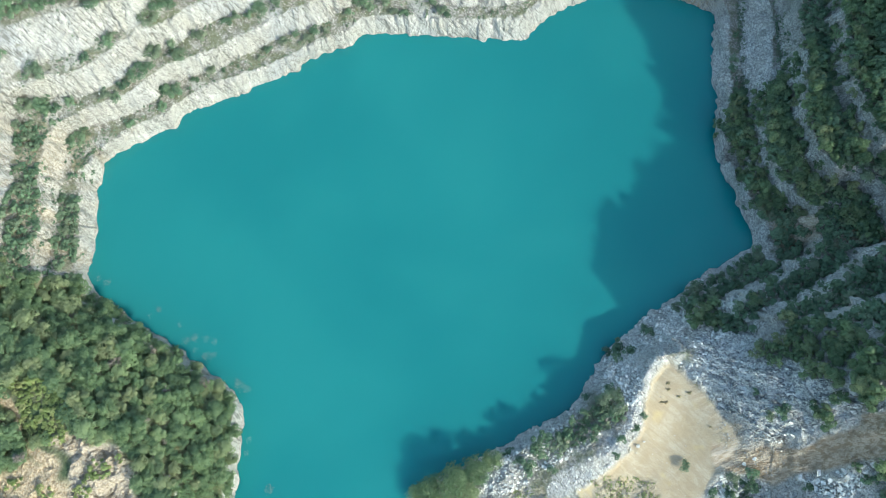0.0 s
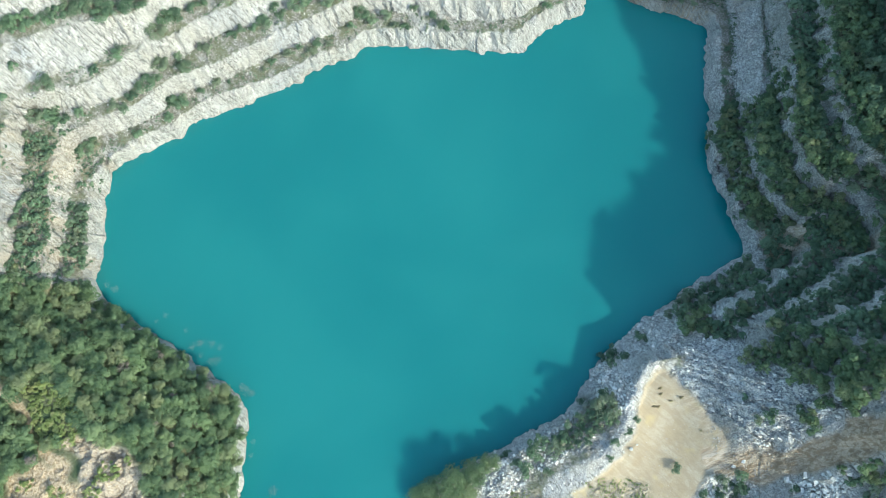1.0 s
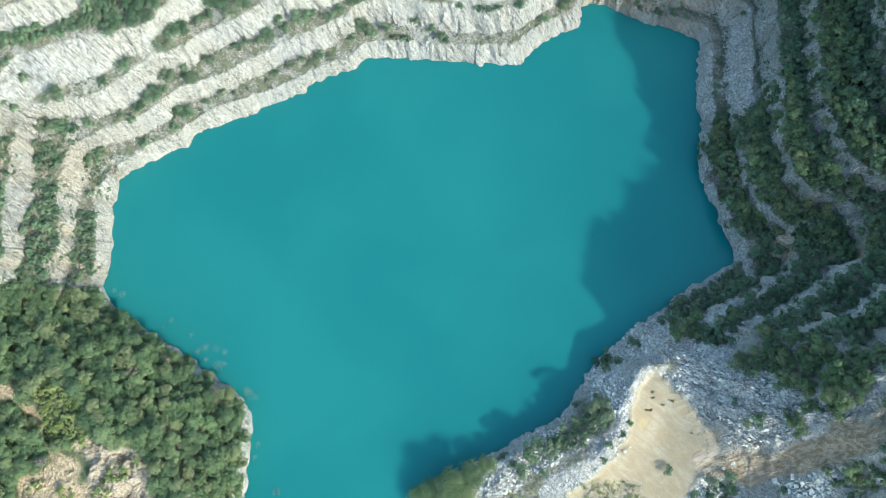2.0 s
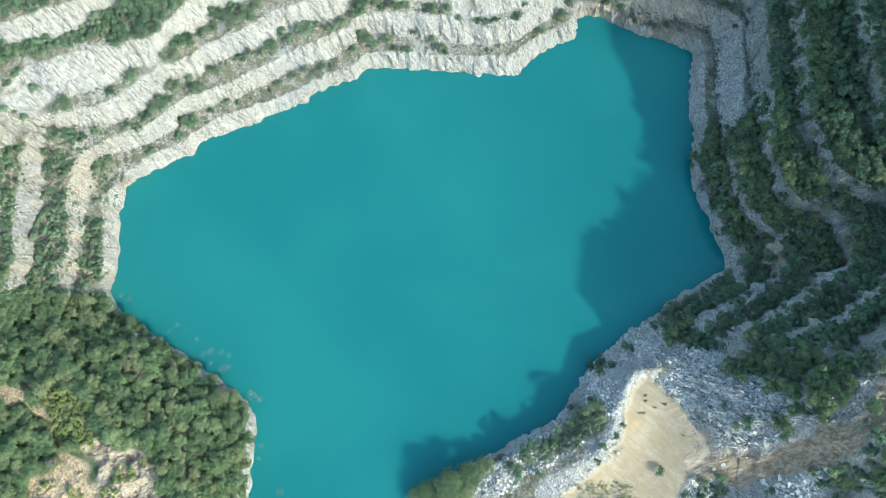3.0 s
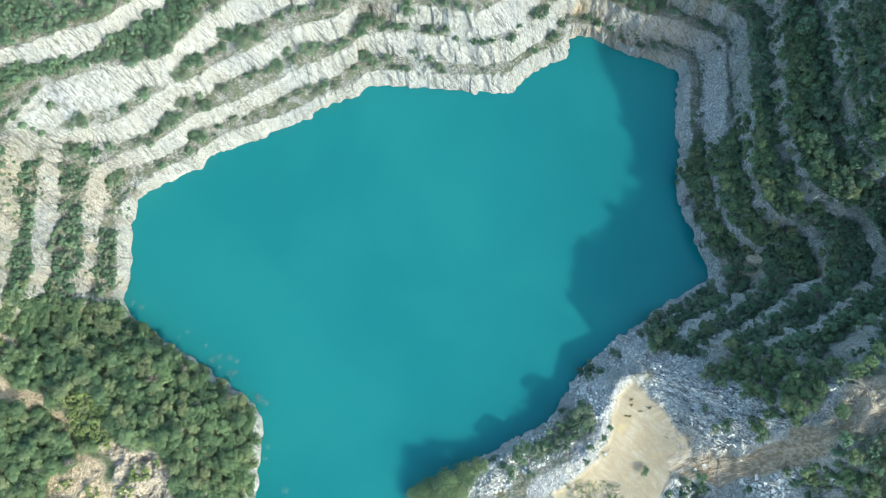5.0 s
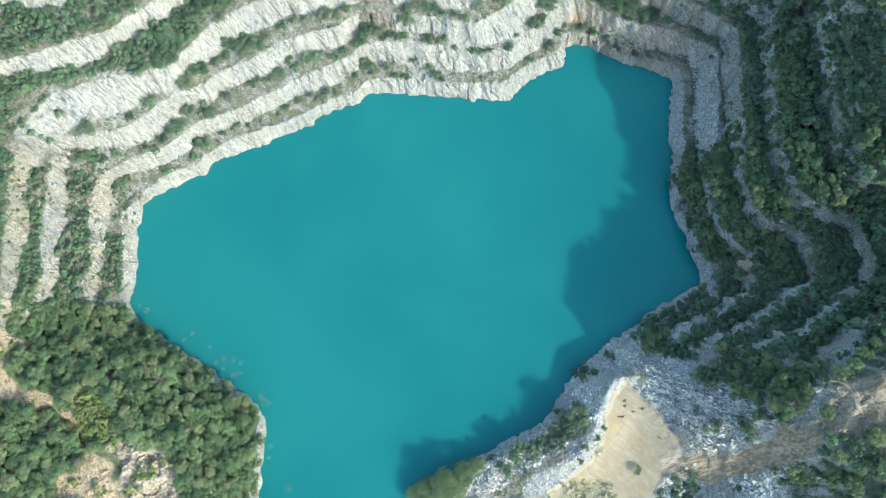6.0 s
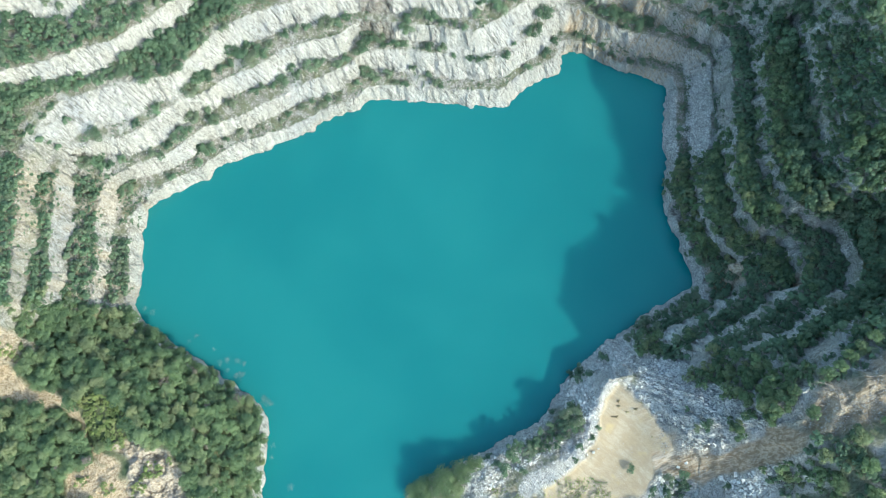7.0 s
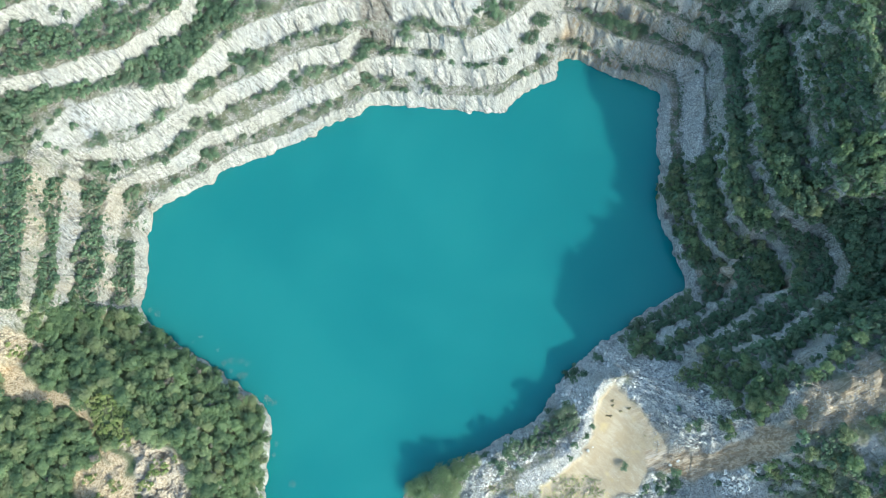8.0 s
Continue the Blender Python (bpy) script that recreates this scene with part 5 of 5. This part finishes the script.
meadow = scatter((-135, -70, -26, 40), 7500, 0.5, 0.5, 1.3, 12, lambda x, y: (inside(MEADOW, x, y) & (bare_at(x, y) < 0.3)) | (inside(HILL_EARTH, x, y) & (clump(x, y, 3, 57) > 0.55)) | ((outcrop_at(x, y) > 0.4) & (clump(x, y, 4, 59) > np.where(x > -100, 0.6, 0.1))))
foot_scrub = scatter((9, 60, -26, -4), 2200, 0.6, 0.2, 0.55, 19, lambda x, y: inside(SAND_FOOT, x, y) & (clump(x, y, 4, 61) > -0.1))
plant_mass("foot_scrub", TUFTS, foot_scrub, "dry yellow-green scrub at the foot of the sand", "shrubs", SCRUB_LEAF, 56)
plant_mass("hill_scrub", SMALL_SHRUBS, meadow, "low yellow-green scrub beside the dirt path", "shrubs", SCRUB_LEAF, 50)
plant_mass("east_thicket", BUSHES, east_thicket, "dense dark green trees and bushes on the benches", "trees", LEAF, 51, 1.15)
plant_mass("bank_thicket", SHRUBS, bank_thicket, "green bushes on the stony bank above the water", "shrubs", SHRUB_LEAF, 52)
plant_mass("west_thicket", SHRUBS, west_thicket, "green bushes at the foot of the cream wall", "shrubs", LEAF, 53)
plant_mass("slope_growth", SMALL_SHRUBS, face_growth, "dark green bushes clinging to the steep eastern slope", "shrubs", LEAF, 54)
plant_mass("shore_fringe", SMALL_SHRUBS, fringe, "green bushes overhanging the rocky shore of the hill", "shrubs", LEAF, 55)
# added shadow casters: tall in the south, lower towards the north-east
plant_mass("rim_trees", BUSHES, [p for p in rim_trees if p[1] < 72], "mostly unseen green trees added along the high eastern rim to roughen its shadow", "trees", LEAF, 57, 1.6)
plant_mass("rim_bushes", BUSHES, [p for p in rim_trees if p[1] >= 72], "low green bushes added along the north-eastern rim to roughen its shadow", "shrubs", LEAF, 68, 1.1)
# dense low bushes, partly standing in for the shadow lines at the bench toes
toe_growth = scatter((40, 112, 92, 165), 30000, 0.5, 0.3, 0.85, 25, lambda x, y: ((near_line(PLAN["toe_2_east"][1], x, y) < 0.8) | (near_line(PLAN["toe_3_east"][1], x, y) < 1.0) | (near_line(PLAN["toe_4_east"][1], x, y) < 1.2)) & (clump(x, y, 5, 107) > -0.2))
plant_mass("toe_growth", TUFTS, toe_growth, "dark low bushes standing for growth and shade in the clefts between the benches", "shrubs", SHRUB_LEAF, 67)
plant_mass("strip_growth", SMALL_SHRUBS, strip_growth, "scattered dark bushes on the shaded rock faces", "shrubs", SHRUB_LEAF, 58)
plant_mass("west_edge_growth", SMALL_SHRUBS, [p for p in west_strip if p[0] < -126], "green bushes overgrowing the upper western faces", "shrubs", SHRUB_LEAF, 66)
plant_mass("west_strip_growth", TUFTS, [p for p in west_strip if p[0] >= -126], "scattered green tufts on the cream rock faces", "shrubs", SHRUB_LEAF, 59)
dry_bushes = scatter((-120, -58, -14, 36), 260, 2.2, 0.9, 1.9, 24, lambda x, y: on_hill(x, y) & (clump(x, y, 9, 83) > -0.1))
plant_mass("dry_bushes", BUSHES, dry_bushes, "bare grey-brown bushes among the green trees", "shrubs", DRY_LEAF, 65, 1.3)
shore_trees = [p for p in hill_trees if p[0] > -73.5]
plant_things("tree", TREES, shore_trees, "leafy green tree on the low hill by the water", "tree", "trees on the hill by the water", 77, 0.78)
plant_mass("hill_trees", TREES, [p for p in hill_trees if p[0] <= -73.5], "dense green broadleaf trees covering the low hill", "trees", LEAF, 41, 0.78)
plant_mass("west_bench_growth", SMALL_SHRUBS, west_growth, "green shrubs along the cream quarry benches", "shrubs", SHRUB_LEAF, 42)
plant_mass("east_bench_growth", SMALL_SHRUBS, east_growth, "dark green shrubs along the shaded benches", "shrubs", SHRUB_LEAF, 44)
plant_mass("high_bench_growth", BUSHES, [p for p in high_growth if p[0] < 116 or p[1] < 86], "dense dark green trees on the steep eastern slope", "trees", SHRUB_LEAF, 49, 1.45)
plant_mass("crest_growth", BUSHES, [p for p in high_growth if p[0] >= 116 and p[1] >= 86], "low dark green bushes along the highest eastern bench", "shrubs", SHRUB_LEAF, 69, 1.0)
plant_things("tree", TREES, grove, "green leafy tree in a grove above the rocks", "tree", "grove above the rocks", 76, 1.05)
plant_mass("east_top_growth", SMALL_SHRUBS, top_growth, "green shrubs on the gullied rim", "shrubs", SHRUB_LEAF, 45)
plant_mass("upper_woods", BUSHES, upper_woods, "green woods above the quarry rim", "trees", SHRUB_LEAF, 46)
plant_mass("rim_woods", FAR_TREES, rim_woods, "green woods behind the white quarry wall", "trees", LEAF, 47)
for number, row in enumerate((BENCH_1, BENCH_1_NORTH, BENCH_2, BENCH_2_NORTH, BENCH_3, BENCH_3_NORTH, BENCH_4)):
    plant_things("shrub", SHRUBS, row, "bushy green shrub growing on a limestone bench", "shrub", "shrubs on the benches", 60 + number, 1.0, WIDE_SHRUBS)
plant_things("tree", TREES, EAST_TREES, "yellow-green leafy tree on a high bench", "tree", "trees on the high benches", 71, 1.7)
plant_things("tree", TREES, SOUTH_EAST_TREES, "green leafy tree at the top of the rocks", "tree", "trees above the rocks", 72, 1.0)
plant_things("tree", LARGE_TREES, SOUTH_BANK[:6], "large green tree leaning over the shore", "tree", "trees on the shore", 73, 0.58)
plant_things("shrub", SHRUBS, SOUTH_BANK[6:], "green shrub between white broken rocks", "shrub", "shrubs on the spoil bank", 74, 0.8, WIDE_SHRUBS)
plant_things("tuft", DRY_TUFTS, [p for p in SAND_SHRUBS if p[2] < 1], "small dry brown tuft on the sand slope", "tuft", "tufts on the sand", 78)
plant_things("shrub", SHRUBS, [p for p in SAND_SHRUBS if p[2] >= 1], "small dark shrub on bare ground", "shrub", "shrubs on the sand", 75)


# ---- rocks and dead wood ----
def rock_mesh(rng, corners):
    """An angular broken block."""
    bm = bmesh.new()
    for k in range(corners):
        if corners == 8:
            p = Vector((k & 1, k >> 1 & 1, k >> 2)) * 1.5 - Vector((0.75, 0.75, 0.75)) + Vector(rng.uniform(-0.32, 0.32, 3))
        else:
            p = Vector(rng.normal(size=3)).normalized() * rng.uniform(0.8, 1.1)
        bm.verts.new((p.x, p.y * 0.8, p.z * 0.65))
    made = bmesh.ops.convex_hull(bm, input=bm.verts)
    loose = [v for v in bm.verts if not v.link_faces]
    bmesh.ops.delete(bm, geom=loose, context="VERTS")
    mesh = bpy.data.meshes.new("boulder")
    bm.to_mesh(mesh)
    bm.free()
    mesh.materials.append(BOULDER)
    return mesh


rock_rng = np.random.RandomState(5)
ROCKS = [rock_mesh(rock_rng, 8) for k in range(6)] + [rock_mesh(rock_rng, 10 + k) for k in range(6)]
SLABS = ROCKS[:6]


def boulders(spots, label, group, seed):
    rng = np.random.RandomState(seed)
    for x, y, r in spots:
        ob = tagged(new("boulder", ROCKS[rng.randint(len(ROCKS))]), label, "boulder", group)
        ob.matrix_world = pose(x, y, float(height_at(x, y)) + 0.15 * r, *rng.uniform(-25, 25, 2), rng.uniform(0, 360)) @ Matrix.Diagonal((r, r, r * rng.uniform(0.6, 0.95), 1))


def rubble(name, spots, label, seed, turn=None, shape=(1, 1, 1), material=BOULDER):
    """Uncounted stones joined into one mesh."""
    rng = np.random.RandomState(seed)
    verts, faces = [], []
    for x, y, r in spots:
        mesh = ROCKS[rng.randint(len(ROCKS))] if turn is None else SLABS[rng.randint(len(SLABS))]
        m = pose(x, y, float(height_at(x, y)) + 0.1 * r * (turn is None), *rng.uniform(-40, 40, 2) * (1 if turn is None else 0.35), rng.uniform(0, 360) if turn is None else turn + rng.uniform(-18, 18)) @ Matrix.Diagonal((r * shape[0], r * shape[1], r * shape[2], 1))
        base = len(verts)
        verts += [m @ v.co for v in mesh.vertices]
        faces += [[base + k for k in f.vertices] for f in mesh.polygons]
    mesh = bpy.data.meshes.new(name)
    mesh.from_pydata(verts, [], faces)
    mesh.materials.append(material)
    tagged(new(name, mesh), label, "rubble", kind="stuff")


def spoil(x, y):
    return (grey_at(x, y) > 0.35) & (sand_at(x, y) < 0.1) & (mud_at(x, y) < 0.1) & (base_at(x, y) > 0.6) & ~inside(THICKET_BANK, x, y) & ~inside(SCREE, x, y) & ~inside(SLAB_OUTLINE, x, y) & ~inside(SAND_FOOT, x, y) & (clump(x, y, 7, 21) > -0.45)


boulders(scatter((18, 92, -18, 36), 1200, 0.7, 0.28, 0.65, 81, spoil)[:280], "pale angular limestone boulder on the spoil bank", "boulders on the spoil bank", 82)
boulders(scatter((20, 70, -10, 30), 4000, 0.55, 0.25, 0.8, 88, lambda x, y: inside(BOULDER_FIELD, x, y) & (sand_at(x, y) < 0.1)), "white angular boulder in a heap beside the sand", "boulder heap beside the sand", 89)
boulders(scatter((70, 100, -20, 5), 1400, 0.6, 0.35, 1.0, 90, lambda x, y: inside(BOULDER_FIELD_ROAD, x, y)), "pale limestone block lying beside the haul road", "blocks beside the haul road", 91)
boulders(BIG_BOULDERS, "large pale limestone block lying on the ground", "large blocks", 87)
rubble("spoil_rubble", scatter((5, 95, -20, 36), 20000, 0.55, 0.11, 0.5, 83, spoil), "broken white and grey limestone rubble", 84)
rubble("slab_ledges", scatter((55, 95, -4, 34), 2600, 0.7, 0.1, 0.42, 94, lambda x, y: inside(SLAB_OUTLINE, x, y) & (sand_at(x, y) < 0.1) & (mud_at(x, y) < 0.1) & ~thicket(THICKETS, x, y, 0.0)), "layered grey limestone ledges of the bare slab", 95, -24, (1.6, 0.8, 0.55))
rubble("road_stones", scatter((58, 82, -14, 10), 2500, 0.8, 0.1, 0.34, 96, lambda x, y: (inside(STONY_EARTH, x, y) & (clump(x, y, 3, 91) > -0.4))), "brown stones strewn on the earth beside the road", 97, None, (1, 1, 1), EARTH_STONE)
rubble("gully_stones", scatter((92, 119, 1, 27), 6000, 0.62, 0.1, 0.36, 98, lambda x, y: inside(EARTH_OUTLINE, x, y) & (clump(x, y, 3, 95) > -0.25)), "pale brown rubble strewn over the gullied earth", 99, None, (1.3, 0.8, 0.9), EARTH_STONE)
rubble("block_field_rubble", scatter((78, 93, -16, -3), 2600, 0.5, 0.12, 0.5, 102, lambda x, y: inside(BOULDER_FIELD_ROAD, x, y)), "pale limestone rubble between the blocks by the road", 103)
rubble("sand_stones", scatter((28, 72, -17, 18), 1500, 3.0, 0.06, 0.2, 104, lambda x, y: (sand_at(x, y) > 0.6) & (clump(x, y, 6, 111) > -0.1 - 0.5 * smooth(52, 64, x))), "small stones and clods scattered on the sand slope", 105, None, (1, 1, 0.8), EARTH_STONE)
rubble("rim_scree", scatter((15, 62, -20, 26), 9000, 0.5, 0.1, 0.32, 92, lambda x, y: inside(SCREE, x, y)), "white stony scree along the rim of the sand", 93)
rubble("bench_rubble", scatter((-115, 80, 70, 165), 9000, 0.8, 0.1, 0.27, 85, lambda x, y: (slope_at(x, y) < 0.8) & (base_at(x, y) > 5) & (base_at(x, y) < 22) & (x > -112) & (x < 60)), "small pale stones fallen on the benches", 86)


def dead_shrub(x, y, r, seed):
    """Bare pale twigs of a drowned shrub, reaching just out of the water."""
    rng = np.random.RandomState(seed)
    bm = bmesh.new()
    for _ in range(120):
        a = Vector((rng.normal() * 0.12, rng.normal() * 0.12, -0.9))
        turn, out = rng.uniform(0, math.tau), rng.uniform(0.2, 1.0)
        b = Vector((math.cos(turn) * out, math.sin(turn) * out, rng.uniform(-0.3, 0.2)))
        c = b + Vector((rng.normal() * 0.3, rng.normal() * 0.3, 0.12))
        q = (b - a).to_track_quat("Z", "Y")
        rings = [[bm.verts.new(p + q @ Vector((w * math.cos(k * math.tau / 3), w * math.sin(k * math.tau / 3), 0))) for k in range(3)] for p, w in ((a, 0.02), (b, 0.013), (c, 0.008))]
        for lower, upper in zip(rings, rings[1:]):
            for k in range(3):
                bm.faces.new((lower[k], lower[(k + 1) % 3], upper[(k + 1) % 3], upper[k]))
    mesh = bpy.data.meshes.new("dead_shrub")
    bm.to_mesh(mesh)
    bm.free()
    mesh.materials.append(DEAD_WOOD)
    ob = tagged(new("dead_shrub", mesh), "bare pale twigs of a drowned shrub in turquoise water", "dead shrub", "drowned shrubs near the shore")
    ob.matrix_world = pose(x, y, 0.0) @ Matrix.Diagonal((r, r, r * 0.8, 1))


for number, (x, y, r) in enumerate(SUNKEN):
    dead_shrub(x, y, 0.8 * r, 200 + number)


def fallen_tree(x, y, turn, length, seed):
    """A bleached trunk lying on the slope, with bare limbs."""
    rng = np.random.RandomState(seed)
    ob = tagged(new("fallen_tree"), "grey fallen dead tree lying on gullied earth", "dead tree", "fallen trees on the rim")
    ob.matrix_world = pose(x, y, float(height_at(x, y)) + 0.35, 0, rng.uniform(-8, 2), turn)

    def stick(name, a, b, ra, rb):
        bm = bmesh.new()
        a, b = Vector(a), Vector(b)
        q = (b - a).to_track_quat("Z", "Y")
        bend = Vector(rng.normal(size=3)) * 0.06 * (b - a).length
        rings = [[bm.verts.new(p + q @ Vector((r * math.cos(k * math.tau / 7), r * math.sin(k * math.tau / 7), 0))) for k in range(7)]
                 for p, r in ((a, ra), (a.lerp(b, 0.35) + bend, ra * 0.7 + rb * 0.3), (a.lerp(b, 0.7) + bend * 0.8, (ra + rb) / 2), (b, rb))]
        for lower, upper in zip(rings, rings[1:]):
            for k in range(7):
                bm.faces.new((lower[k], lower[(k + 1) % 7], upper[(k + 1) % 7], upper[k]))
        bm.faces.new(rings[0][::-1])
        bm.faces.new(rings[-1])
        mesh = bpy.data.meshes.new(name)
        bm.to_mesh(mesh)
        bm.free()
        mesh.materials.append(DRY_LOG)
        part(name, mesh, ob)

    stick("trunk", (0, 0, 0), (length, 0, 0.2), 0.17, 0.06)
    for k in range(6):
        s = length * rng.uniform(0.35, 0.95)
        stick("limb", (s, 0, 0.1), (s + rng.uniform(0.6, 2.2), rng.choice((-1, 1)) * rng.uniform(0.8, 2.2), rng.uniform(0.1, 0.7)), 0.06, 0.02)


for number, (x, y, turn, length) in enumerate(((98.5, 6, 52, 7), (102.5, 12.5, 20, 8), (103, 13.5, -35, 6), (107.5, 17.5, 8, 7), (100, 14.5, 160, 5), (105, 9.5, -70, 6), (101, 9, 100, 6), (109.5, 13, 40, 5), (97, 10.5, -10, 5))):
    fallen_tree(x, y, turn, length, 300 + number)
